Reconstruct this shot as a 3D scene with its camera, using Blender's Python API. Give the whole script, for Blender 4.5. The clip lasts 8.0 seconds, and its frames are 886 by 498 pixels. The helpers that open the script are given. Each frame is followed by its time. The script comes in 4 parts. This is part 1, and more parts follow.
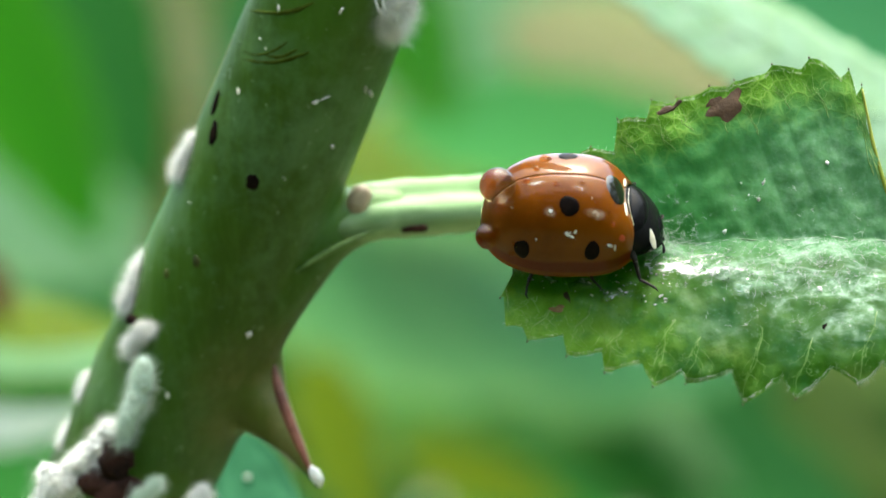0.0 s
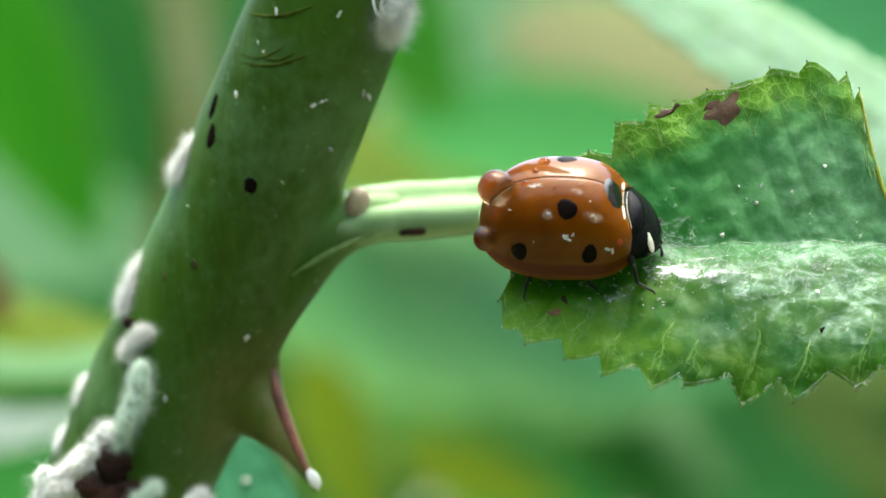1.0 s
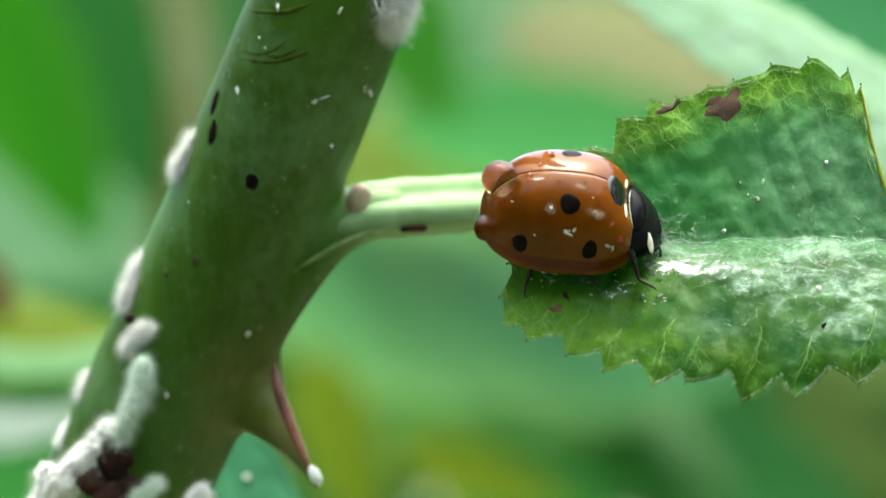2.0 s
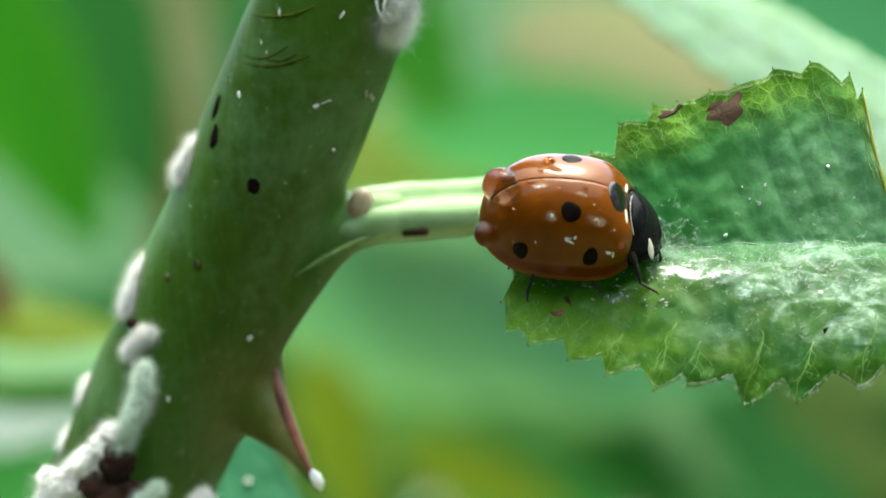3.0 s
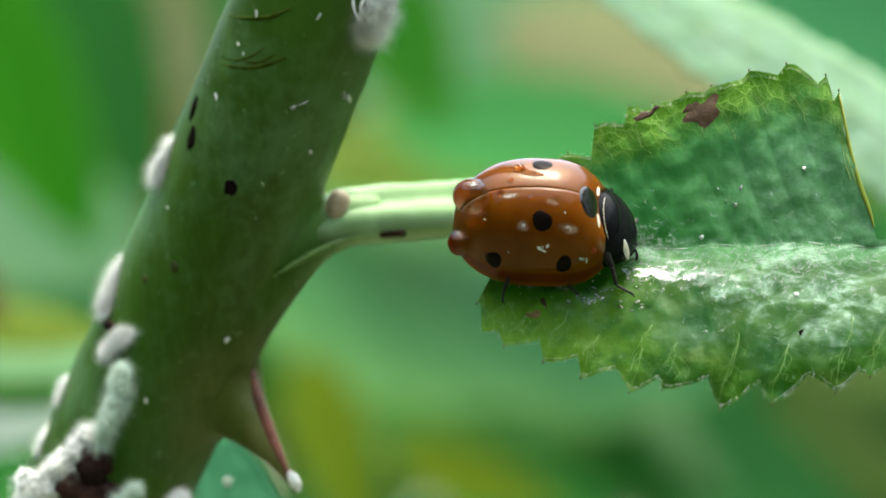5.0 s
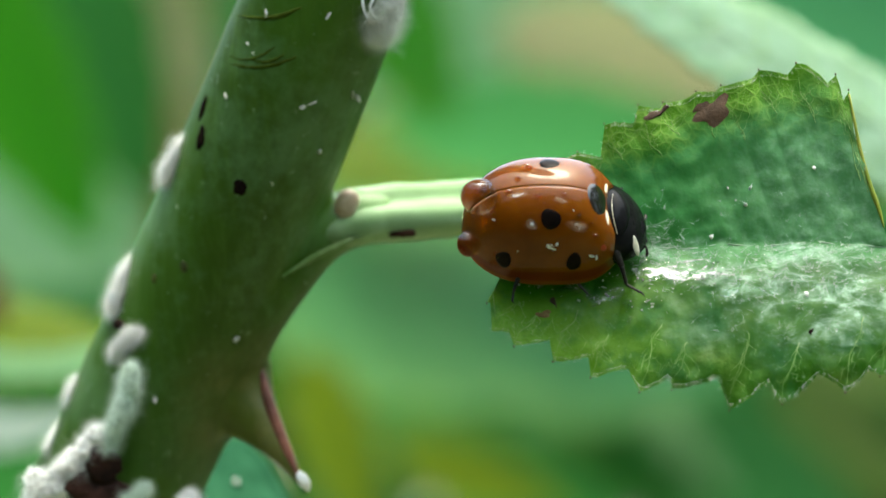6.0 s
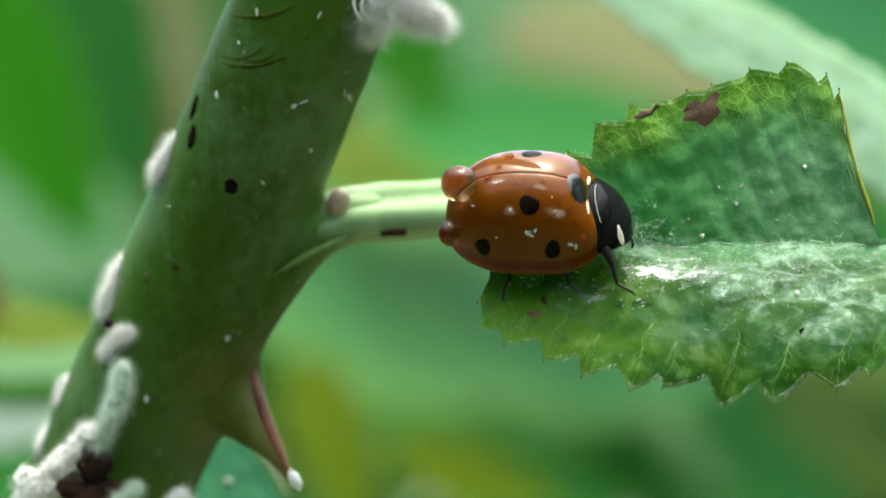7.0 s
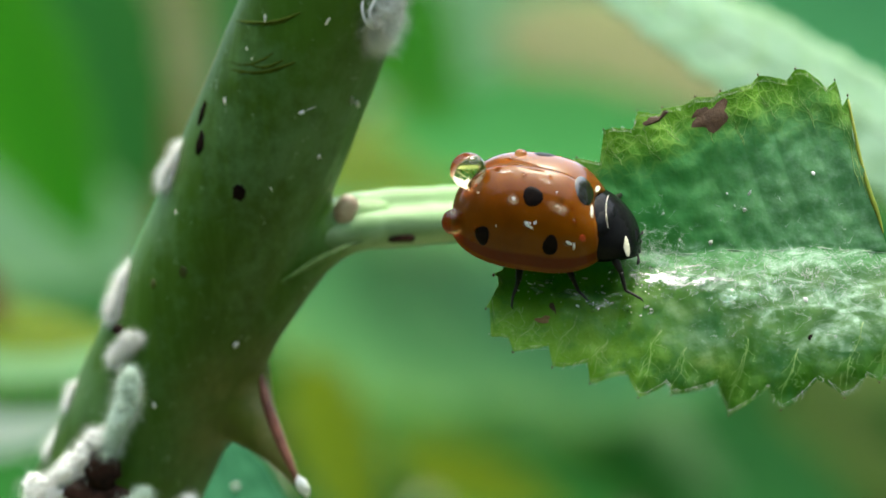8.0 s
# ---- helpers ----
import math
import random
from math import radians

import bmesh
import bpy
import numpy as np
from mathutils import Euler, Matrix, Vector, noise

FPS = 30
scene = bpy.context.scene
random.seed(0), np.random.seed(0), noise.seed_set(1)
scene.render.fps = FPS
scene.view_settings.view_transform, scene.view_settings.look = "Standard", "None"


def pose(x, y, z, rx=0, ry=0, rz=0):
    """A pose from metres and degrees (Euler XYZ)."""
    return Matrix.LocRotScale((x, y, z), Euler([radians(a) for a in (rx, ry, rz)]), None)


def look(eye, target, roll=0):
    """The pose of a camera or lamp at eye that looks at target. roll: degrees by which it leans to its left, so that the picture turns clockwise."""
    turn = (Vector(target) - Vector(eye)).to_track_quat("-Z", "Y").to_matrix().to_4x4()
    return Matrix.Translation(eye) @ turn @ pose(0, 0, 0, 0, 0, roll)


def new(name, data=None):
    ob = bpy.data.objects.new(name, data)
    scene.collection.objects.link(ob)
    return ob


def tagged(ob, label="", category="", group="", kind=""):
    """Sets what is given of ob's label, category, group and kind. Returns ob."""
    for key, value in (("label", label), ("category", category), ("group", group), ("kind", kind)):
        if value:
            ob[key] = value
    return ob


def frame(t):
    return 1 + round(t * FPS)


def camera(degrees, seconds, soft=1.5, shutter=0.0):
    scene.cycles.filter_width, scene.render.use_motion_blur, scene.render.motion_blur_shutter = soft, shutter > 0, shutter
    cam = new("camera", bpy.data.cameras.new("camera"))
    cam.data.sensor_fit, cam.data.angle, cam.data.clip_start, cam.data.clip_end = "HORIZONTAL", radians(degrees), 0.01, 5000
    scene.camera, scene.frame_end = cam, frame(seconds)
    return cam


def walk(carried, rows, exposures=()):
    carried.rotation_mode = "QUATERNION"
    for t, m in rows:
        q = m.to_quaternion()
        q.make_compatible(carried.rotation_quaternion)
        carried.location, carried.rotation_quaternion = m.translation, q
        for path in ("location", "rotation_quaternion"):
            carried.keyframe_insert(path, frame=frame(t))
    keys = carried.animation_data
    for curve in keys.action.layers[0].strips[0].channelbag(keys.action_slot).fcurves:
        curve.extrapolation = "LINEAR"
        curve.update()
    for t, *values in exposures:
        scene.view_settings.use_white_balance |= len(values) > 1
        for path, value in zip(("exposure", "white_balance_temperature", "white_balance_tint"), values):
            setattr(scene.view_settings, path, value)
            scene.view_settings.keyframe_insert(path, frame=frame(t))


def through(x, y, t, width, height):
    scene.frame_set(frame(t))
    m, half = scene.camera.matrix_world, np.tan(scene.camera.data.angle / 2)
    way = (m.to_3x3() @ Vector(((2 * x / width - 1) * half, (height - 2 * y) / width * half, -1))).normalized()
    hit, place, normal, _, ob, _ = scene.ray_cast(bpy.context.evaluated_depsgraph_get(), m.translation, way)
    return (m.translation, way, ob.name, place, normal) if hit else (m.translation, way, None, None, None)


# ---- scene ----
MM = 0.001
HOME = Vector((0.0, 0.0, 0.600))      # the middle of the sharp plane, 60 cm above the ground

# ---- camera: a long lens 17 cm from the insect, swaying by a few millimetres ----
cam = camera(12.0, 8.0, 1.5)
cam.data.dof.use_dof = True
cam.data.dof.focus_distance = 0.1708
cam.data.dof.aperture_fstop = 52.0
cam.data.dof.aperture_blades = 0


def eye(sx, sy):
    """The camera's pose for a sway that carries the leaf by sx, sy steps of 0.0228 mm to the right and down."""
    x, z = -sx * 0.0228 * MM, sy * 0.0228 * MM
    return pose(HOME.x + x, -0.170, HOME.z + z, 90, 0, 0)


SWAY = [
    (0.0, 0, 0), (0.5, 0, 0), (0.8, -2, 3), (1.0, -4, 6), (1.2, -3, 3), (1.5, -4, 1.5), (1.7, -2, -1),
    (2.8, -1, -1), (3.0, 1.5, 7), (3.2, -3, 12), (3.3, -10, 12), (3.5, -33.5, 11), (3.6, -42, 2), (3.8, -51, -9),
    (4.0, -65, -7.5), (4.2, -88, 1), (4.4, -104, 8), (4.5, -107.5, 7), (4.6, -105, 0), (4.7, -94, -3), (4.8, -73, -3),
    (4.9, -57, 1), (5.0, -41, 10), (5.2, -22, 31), (5.7, -16, 22), (6.3, -31, 2), (6.5, -28, 14.5), (6.7, -35, 20), (6.9, -40, 13),
    (7.0, -40, 7.5), (7.2, -28, -3), (7.3, -23, -2), (7.5, -14, 5.5), (7.6, -10, 11), (7.8, -14, 18), (8.0, -25, 19),
]
walk(cam, [(t, eye(sx, sy)) for t, sx, sy in SWAY], [(t, stops, 6700, -6) for t, stops in ((0.0, 2.80), (2.8, 2.78), (3.5, 2.74), (4.5, 2.60), (8.0, 2.54))])

# ---- daylight: a bright overcast sky, brightest above and behind the plant ----
SUN_TO = Vector((0.10, 0.06, 0.99)).normalized()
world = bpy.data.worlds.new("sky")
scene.world = world
world.use_nodes = True
wn, wl = world.node_tree.nodes, world.node_tree.links
sky = wn.new("ShaderNodeTexSky")
sky.sky_type = "NISHITA"
sky.sun_disc = False
sky.sun_elevation = math.asin(SUN_TO.z)
sky.sun_rotation = math.atan2(SUN_TO.x, SUN_TO.y)
sky.air_density, sky.dust_density, sky.ozone_density = 1.0, 6.0, 1.0
wl.new(sky.outputs["Color"], wn["Background"].inputs["Color"])
wn["Background"].inputs["Strength"].default_value = 0.15
sun = new("sun", bpy.data.lights.new("sun", "SUN"))
sun.data.energy, sun.data.angle, sun.data.color = 0.55, radians(24), (1.0, 0.97, 0.92)
sun.matrix_world = look(HOME + SUN_TO * 3, HOME)


# ---- materials ----
class Graph:
    """A small node graph that ends in one Principled surface."""

    def __init__(self, name, rough=0.5, spec=0.5):
        self.m = bpy.data.materials.new(name)
        self.m.use_nodes = True
        self.n, self.l = self.m.node_tree.nodes, self.m.node_tree.links
        self.p = self.n["Principled BSDF"]
        self.out = self.n["Material Output"]
        self.p.inputs["Roughness"].default_value = rough
        self.p.inputs["Specular IOR Level"].default_value = spec
        self.co = self.n.new("ShaderNodeTexCoord").outputs["Object"]

    def put(self, socket, value):
        if isinstance(value, bpy.types.NodeSocket):
            self.l.new(value, socket)
        elif isinstance(value, (tuple, list)) and len(value) == 3 and socket.type == "RGBA":
            socket.default_value = (*value, 1)
        else:
            socket.default_value = value

    def noise(self, scale, detail=3.0, rough=0.55, stretch=None, distort=0.0):
        n = self.n.new("ShaderNodeTexNoise")
        co = self.co
        if stretch:
            mp = self.n.new("ShaderNodeMapping")
            mp.inputs["Rotation"].default_value = stretch[1]
            mp.inputs["Scale"].default_value = stretch[0]
            self.l.new(co, mp.inputs["Vector"])
            co = mp.outputs["Vector"]
        self.l.new(co, n.inputs["Vector"])
        for key, v in (("Scale", scale), ("Detail", detail), ("Roughness", rough), ("Distortion", distort)):
            n.inputs[key].default_value = v
        return n.outputs["Fac"]

    def cells(self, scale, warp=0.0):
        n = self.n.new("ShaderNodeTexVoronoi")
        n.feature = "DISTANCE_TO_EDGE"
        n.inputs["Scale"].default_value = scale
        co = self.co
        if warp:
            t = self.n.new("ShaderNodeTexNoise")
            t.inputs["Scale"].default_value = scale * 0.8
            self.l.new(co, t.inputs["Vector"])
            add = self.n.new("ShaderNodeVectorMath")
            add.operation = "MULTIPLY_ADD"
            self.l.new(t.outputs["Color"], add.inputs[0])
            add.inputs[1].default_value = (warp, warp, warp)
            self.l.new(co, add.inputs[2])
            co = add.outputs["Vector"]
        self.l.new(co, n.inputs["Vector"])
        return n.outputs["Distance"]

    def ramp(self, fac, lo, hi, a=0.0, b=1.0):
        n = self.n.new("ShaderNodeMapRange")
        n.interpolation_type = "SMOOTHSTEP"
        self.l.new(fac, n.inputs["Value"])
        for key, v in (("From Min", lo), ("From Max", hi), ("To Min", a), ("To Max", b)):
            n.inputs[key].default_value = v
        return n.outputs["Result"]

    def calc(self, op, a, b):
        n = self.n.new("ShaderNodeMath")
        n.operation = op
        self.put(n.inputs[0], a)
        self.put(n.inputs[1], b)
        return n.outputs[0]

    def mix(self, fac, a, b):
        n = self.n.new("ShaderNodeMix")
        n.data_type = "RGBA"
        self.put(n.inputs["Factor"], fac)
        self.put(n.inputs["A"], a)
        self.put(n.inputs["B"], b)
        return n.outputs["Result"]

    def bump(self, height, strength, distance):
        n = self.n.new("ShaderNodeBump")
        n.inputs["Strength"].default_value = strength
        n.inputs["Distance"].default_value = distance
        self.l.new(height, n.inputs["Height"])
        self.l.new(n.outputs["Normal"], self.p.inputs["Normal"])
        return n.outputs["Normal"]

    def uv(self):
        n = self.n.new("ShaderNodeUVMap")
        s = self.n.new("ShaderNodeSeparateXYZ")
        self.l.new(n.outputs["UV"], s.inputs["Vector"])
        return s.outputs["X"], s.outputs["Y"]

    def glow_through(self, colour, share, normal=None):
        """Lets light through a thin blade."""
        t = self.n.new("ShaderNodeBsdfTranslucent")
        self.put(t.inputs["Color"], colour)
        if normal:
            self.l.new(normal, t.inputs["Normal"])
        m = self.n.new("ShaderNodeMixShader")
        m.inputs["Fac"].default_value = share
        self.l.new(self.p.outputs["BSDF"], m.inputs[1])
        self.l.new(t.outputs["BSDF"], m.inputs[2])
        self.l.new(m.outputs["Shader"], self.out.inputs["Surface"])


def leaf_material(name, deep, pale, through, mildew, share=0.4, rough=0.45, margin=None, cell=1300.0, gloss=0.3, relief=0.00008):
    """A leaf: green ground, a net of pale veins, a yellower margin, white mildew in patches."""
    g = Graph(name, rough, gloss)
    u, side = g.uv()
    v = g.calc("ABSOLUTE", side, 0.0)
    ground = g.mix(g.ramp(g.noise(260, 3), 0.35, 0.68), deep, pale)
    if margin:
        edge = g.calc("ADD", v, g.calc("MULTIPLY", g.noise(420, 2), 0.5))
        # lower half painted darker than the upper, to correct how light falls on it
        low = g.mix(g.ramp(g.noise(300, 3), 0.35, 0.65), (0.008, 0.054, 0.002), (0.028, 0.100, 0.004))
        # yellow-green apex side, also brightened against the ladybird's shade
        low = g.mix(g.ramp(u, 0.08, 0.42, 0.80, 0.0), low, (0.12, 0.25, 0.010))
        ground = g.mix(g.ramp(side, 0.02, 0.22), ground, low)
        young = g.calc("MAXIMUM", g.ramp(side, -0.05, 0.05, 1.0, 0.0), g.ramp(u, 0.15, 0.45, 0.6, 0.05))
        ground = g.mix(g.calc("MULTIPLY", young, g.ramp(edge, 0.85, 1.25)), ground, margin)
    net = g.ramp(g.cells(cell, 0.0006), 0.0, 0.15, 1.0, 0.0)
    fine = g.ramp(g.cells(cell * 2.7, 0.0003), 0.0, 0.12, 1.0, 0.0)
    web = g.calc("MULTIPLY", g.calc("MAXIMUM", g.calc("MULTIPLY", net, g.ramp(side, -0.2, 0.1, 0.80, 0.50)), g.calc("MULTIPLY", fine, 0.42)), g.ramp(v, 0.50, 1.0, 0.08, 1.0))
    if margin:
        web = g.calc("MULTIPLY", web, g.calc("MAXIMUM", g.ramp(side, -0.05, 0.05, 1.0, 0.0), g.ramp(u, 0.35, 0.70, 1.0, 0.30)))
    web = g.calc("MULTIPLY", web, g.ramp(g.noise(420, 3), 0.36, 0.62, 0.45, 1.0))
    ground = g.mix(g.calc("MULTIPLY", web, g.ramp(side, -0.05, 0.05, 1.0, 0.55)), ground, (0.27, 0.45, 0.09))
    ground = g.mix(g.calc("MULTIPLY", g.ramp(g.noise(750, 5, 0.68), 0.46, 0.68, 0.0, 0.7), g.ramp(side, -0.05, 0.05, 0.35, 1.0)), ground, tuple(0.6 * c for c in deep))
    ground = g.mix(g.calc("MULTIPLY", g.ramp(g.noise(210, 3, 0.6), 0.54, 0.70, 0.0, 0.30), g.ramp(side, -0.05, 0.05)), ground, (0.15, 0.17, 0.03))
    if margin:
        grit = g.calc("MULTIPLY", g.ramp(g.noise(5200, 3, 0.7), 0.58, 0.72), g.ramp(g.noise(380, 3), 0.40, 0.62))
        ground = g.mix(g.calc("MULTIPLY", grit, g.ramp(side, 0.0, 0.3, 0.06, 0.28)), ground, (0.48, 0.62, 0.42))
    if mildew:
        dust = g.ramp(g.noise(2600, 4, 0.7), 0.42, 0.68)
        if margin:
            # a veil below the rib that widens towards the leaf's base, and thin dust on both halves
            wide = g.ramp(u, 0.34, 0.70, 0.14, 0.70)
            torn = g.calc("ADD", v, g.calc("MULTIPLY", g.calc("SUBTRACT", g.noise(620, 5, 0.68), 0.5), 0.60))
            band = g.calc("MULTIPLY", g.ramp(g.calc("DIVIDE", torn, wide), 0.55, 1.25, 1.0, 0.0), g.ramp(u, 0.22, 0.42))
            band = g.calc("MULTIPLY", band, g.ramp(g.calc("ADD", side, g.calc("MULTIPLY", g.calc("SUBTRACT", g.noise(900, 4), 0.5), 0.16)), -0.08, 0.02, 0.04, 1.0))
            wisp = g.ramp(g.noise(900, 6, 0.7, ((0.45, 1.0, 1.0), (0, radians(20), 0)), 0.8), 0.44, 0.64, 0.08, 1.0)
            thin = g.calc("MULTIPLY", g.calc("MULTIPLY", g.ramp(g.noise(330, 5, 0.66), 0.50, 0.74), g.ramp(v, 0.55, 0.85, 1.0, 0.1)), g.calc("MAXIMUM", g.ramp(side, -0.2, 0.05, 0.08, 0.26), g.calc("MULTIPLY", g.ramp(u, 0.40, 0.70, 0.0, 0.40), g.ramp(side, -0.7, -0.1))))
            haze = g.calc("MULTIPLY", g.calc("MULTIPLY", g.ramp(u, 0.34, 0.70, 0.0, 0.30), g.ramp(side, -1.0, -0.35)), g.ramp(side, -0.02, 0.02, 1.0, 0.0))
            patch, near_rib = g.calc("MAXIMUM", g.calc("MAXIMUM", g.calc("MULTIPLY", band, wisp), thin), haze), 1.0
        else:
            patch = g.ramp(g.calc("ADD", g.noise(230, 4, 0.62), g.calc("MULTIPLY", u, 0.34)), mildew[0] + 0.10, mildew[0] + 0.32)
            near_rib = g.calc("MULTIPLY", g.ramp(v, 0.20, 0.70, 1.0, mildew[1]), g.ramp(side, -0.22, 0.02, mildew[3], 1.0))
        white = g.calc("MULTIPLY", g.calc("MULTIPLY", patch, near_rib), g.calc("ADD", g.calc("MULTIPLY", dust, 0.55), 0.45))
        ground = g.mix(g.calc("MULTIPLY", white, mildew[2]), ground, (0.52, 0.72, 0.58) if margin else (0.46, 0.58, 0.50))
        g.put(g.p.inputs["Roughness"], g.ramp(white, 0.0, 0.6, rough, 0.75))
    g.put(g.p.inputs["Base Color"], ground)
    n = g.bump(g.calc("ADD", g.noise(900, 3), g.calc("MULTIPLY", web, 0.25)), 0.5, relief)
    g.glow_through(g.mix(0.35, through, ground), share, n)
    return g.m


def plain_material(name, a, b, scale, rough=0.5, bump=0.3, depth=0.0001, spec=0.3, stretch=None, detail=4.0, share=0.0):
    g = Graph(name, rough, spec)
    f = g.noise(scale, detail, 0.6, stretch)
    fine = g.noise(scale * 6, 3, 0.6, stretch)
    g.put(g.p.inputs["Base Color"], g.mix(g.ramp(g.calc("ADD", g.calc("MULTIPLY", f, 0.75), g.calc("MULTIPLY", fine, 0.25)), 0.36, 0.66), a, b))
    n = g.bump(g.calc("ADD", f, g.calc("MULTIPLY", fine, 0.5)), bump, depth)
    if share:
        g.glow_through(b, share, n)
    return g.m


def stem_material():
    """Smooth young bark: green with darker lengthwise streaks, a pale waxy bloom and fine scratches; paler towards the leaf stalk, olive on the thorn."""
    g = Graph("stem_bark", 0.42, 0.28)
    along = ((1.0, 1.0, 0.10), (0, radians(-23), 0))
    streak = g.noise(700, 4, 0.6, along)
    grain = g.noise(2600, 3, 0.6, ((1.0, 1.0, 0.05), (0, radians(-23), 0)))
    broad = g.noise(150, 3, 0.5, along)
    bloom = g.ramp(g.noise(260, 6, 0.70), 0.44, 0.70)
    c = g.mix(g.ramp(broad, 0.36, 0.64), (0.026, 0.064, 0.001), (0.044, 0.112, 0.008))
    c = g.mix(g.ramp(streak, 0.45, 0.75, 0.0, 0.55), c, (0.022, 0.050, 0.003))
    c = g.mix(g.ramp(grain, 0.40, 0.70, 0.0, 0.45), c, (0.055, 0.115, 0.014))
    c = g.mix(g.calc("MULTIPLY", bloom, g.ramp(g.noise(90, 2), 0.35, 0.62, 0.15, 0.55)), c, (0.105, 0.200, 0.090))
    c = g.mix(g.ramp(g.noise(1900, 4, 0.72), 0.62, 0.74, 0.0, 0.45), c, (0.30, 0.38, 0.29))
    xyz = g.n.new("ShaderNodeSeparateXYZ")
    g.l.new(g.co, xyz.inputs["Vector"])
    pale = g.mix(g.ramp(g.noise(420, 4), 0.36, 0.66), (0.10, 0.21, 0.050), (0.21, 0.34, 0.15))
    near = g.calc("MULTIPLY", g.ramp(g.calc("ADD", xyz.outputs["X"], g.calc("MULTIPLY", g.noise(500, 3), 0.0024)), 0.2455, 0.2495), g.ramp(xyz.outputs["Z"], 0.6025, 0.6036, 1.0, 0.0))
    c = g.mix(near, c, pale)
    reach = g.n.new("ShaderNodeVectorMath")
    reach.operation = "DISTANCE"
    g.l.new(g.co, reach.inputs[0])
    reach.inputs[1].default_value = (0.2430, -0.1485, 0.5928)
    thorn = g.ramp(g.calc("ADD", reach.outputs["Value"], g.calc("MULTIPLY", g.noise(380, 3), 0.002)), 0.0020, 0.0060, 1.0, 0.0)
    c = g.mix(g.calc("MULTIPLY", thorn, 0.9), c, g.mix(g.ramp(g.noise(600, 4), 0.36, 0.66), (0.075, 0.092, 0.012), (0.140, 0.130, 0.040)))
    g.put(g.p.inputs["Base Color"], c)
    g.bump(g.calc("ADD", g.calc("MULTIPLY", streak, 0.6), grain), 0.40, 0.00010)
    return g.m


def shell_material():
    """Glossy wing cases: orange-brown, clouded in depth, under a clear coat."""
    g = Graph("wing_case", 0.4, 0.05)
    cloud = g.noise(330, 4, 0.55)
    c = g.mix(g.ramp(cloud, 0.32, 0.70), (0.096, 0.023, 0.0002), (0.150, 0.042, 0.0004))
    c = g.mix(g.ramp(g.noise(5200, 2), 0.60, 0.74, 0.0, 0.35), c, (0.15, 0.028, 0.003))
    u, v = g.uv()
    # dark red band that paints shade and leaf reflection along the lower edge
    rim = g.calc("MULTIPLY", g.ramp(g.calc("ADD", v, g.calc("MULTIPLY", cloud, 0.06)), 0.88, 0.92), g.ramp(v, 0.945, 0.965, 1.0, 0.0))
    c = g.mix(g.calc("MULTIPLY", rim, 0.85), c, (0.085, 0.007, 0.0003))
    g.put(g.p.inputs["Base Color"], c)
    g.put(g.p.inputs["Coat Weight"], 1.0)
    g.put(g.p.inputs["Coat Roughness"], 0.03)
    g.put(g.p.inputs["Coat IOR"], 1.24)
    g.put(g.p.inputs["Subsurface Weight"], 0.2)
    g.put(g.p.inputs["Subsurface Radius"], (1.0, 0.45, 0.1))
    g.put(g.p.inputs["Subsurface Scale"], 0.0006)
    g.bump(g.noise(620, 4, 0.6), 0.30, 0.00010)
    return g.m


def water_material(name="water", tint=(1.0, 1.0, 1.0)):
    g = Graph(name, 0.02)
    g.put(g.p.inputs["Base Color"], tint)
    g.put(g.p.inputs["Transmission Weight"], 1.0)
    g.put(g.p.inputs["IOR"], 1.34)
    return g.m


M_STEM = stem_material()
M_SHELL = shell_material()
# amber tint stands in for the shell's orange refracted through the drop
M_WATER = water_material("water", (1.0, 0.76, 0.42))
M_HONEY = water_material("honeydew", (0.97, 1.0, 0.95))
M_HONEY.node_tree.nodes["Principled BSDF"].inputs["Specular IOR Level"].default_value = 1.0


# stronger tint, painting the shell's colour into the smaller drops
M_AMBER = water_material("tinted_water", (1.0, 0.50, 0.13))


def film_material(name, rough, coat, thin, thick, lo, hi, end, lean):
    """A frayed white skin on the leaf, gone between its streaks: glossy dried honeydew with its wet glints painted
    white, or dull mildew felt.
    """
    g = Graph(name, rough, 0.5 if coat else 0.1)
    u, v = g.uv()
    f = g.noise(1500, 6, 0.66, ((0.34, 1.0, 1.0), (0, radians(lean), 0)), 0.6)
    inside = g.calc("MULTIPLY", g.calc("MULTIPLY", g.ramp(v, 0.0, 0.35), g.ramp(v, 0.45, 1.0, 1.0, 0.0)), g.calc("MULTIPLY", g.ramp(u, 0.0, 0.12), g.ramp(u, 0.40, 1.0, 1.0, end)))
    g.put(g.p.inputs["Alpha"], g.ramp(g.calc("ADD", f, g.calc("MULTIPLY", inside, 0.26)), lo, hi))
    g.put(g.p.inputs["Base Color"], g.mix(g.ramp(g.noise(3200, 4, 0.65), 0.35, 0.65), thin, thick))
    g.put(g.p.inputs["Coat Weight"], coat)
    g.put(g.p.inputs["Coat Roughness"], 0.06)
    g.bump(g.noise(2400, 4, 0.6), 1.0, 0.0004)
    return g.m


M_FELT = film_material("mildew_felt", 0.8, 0.0, (0.30, 0.54, 0.36), (0.58, 0.76, 0.63), 0.72, 1.14, 0.9, 30)
# white of wax and of bright wet glints in one colour
M_FILM = film_material("wet_film_glints", 0.35, 0.8, (0.22, 0.36, 0.22), (0.86, 0.90, 0.86), 0.70, 0.88, 0.0, 8)
# pale glints painted on wet leaf, lightening it in the ladybird's shade
M_WET_GLINTS = film_material("wet_glints", 0.25, 0.9, (0.16, 0.30, 0.14), (0.72, 0.82, 0.66), 0.71, 0.90, 0.8, 8)


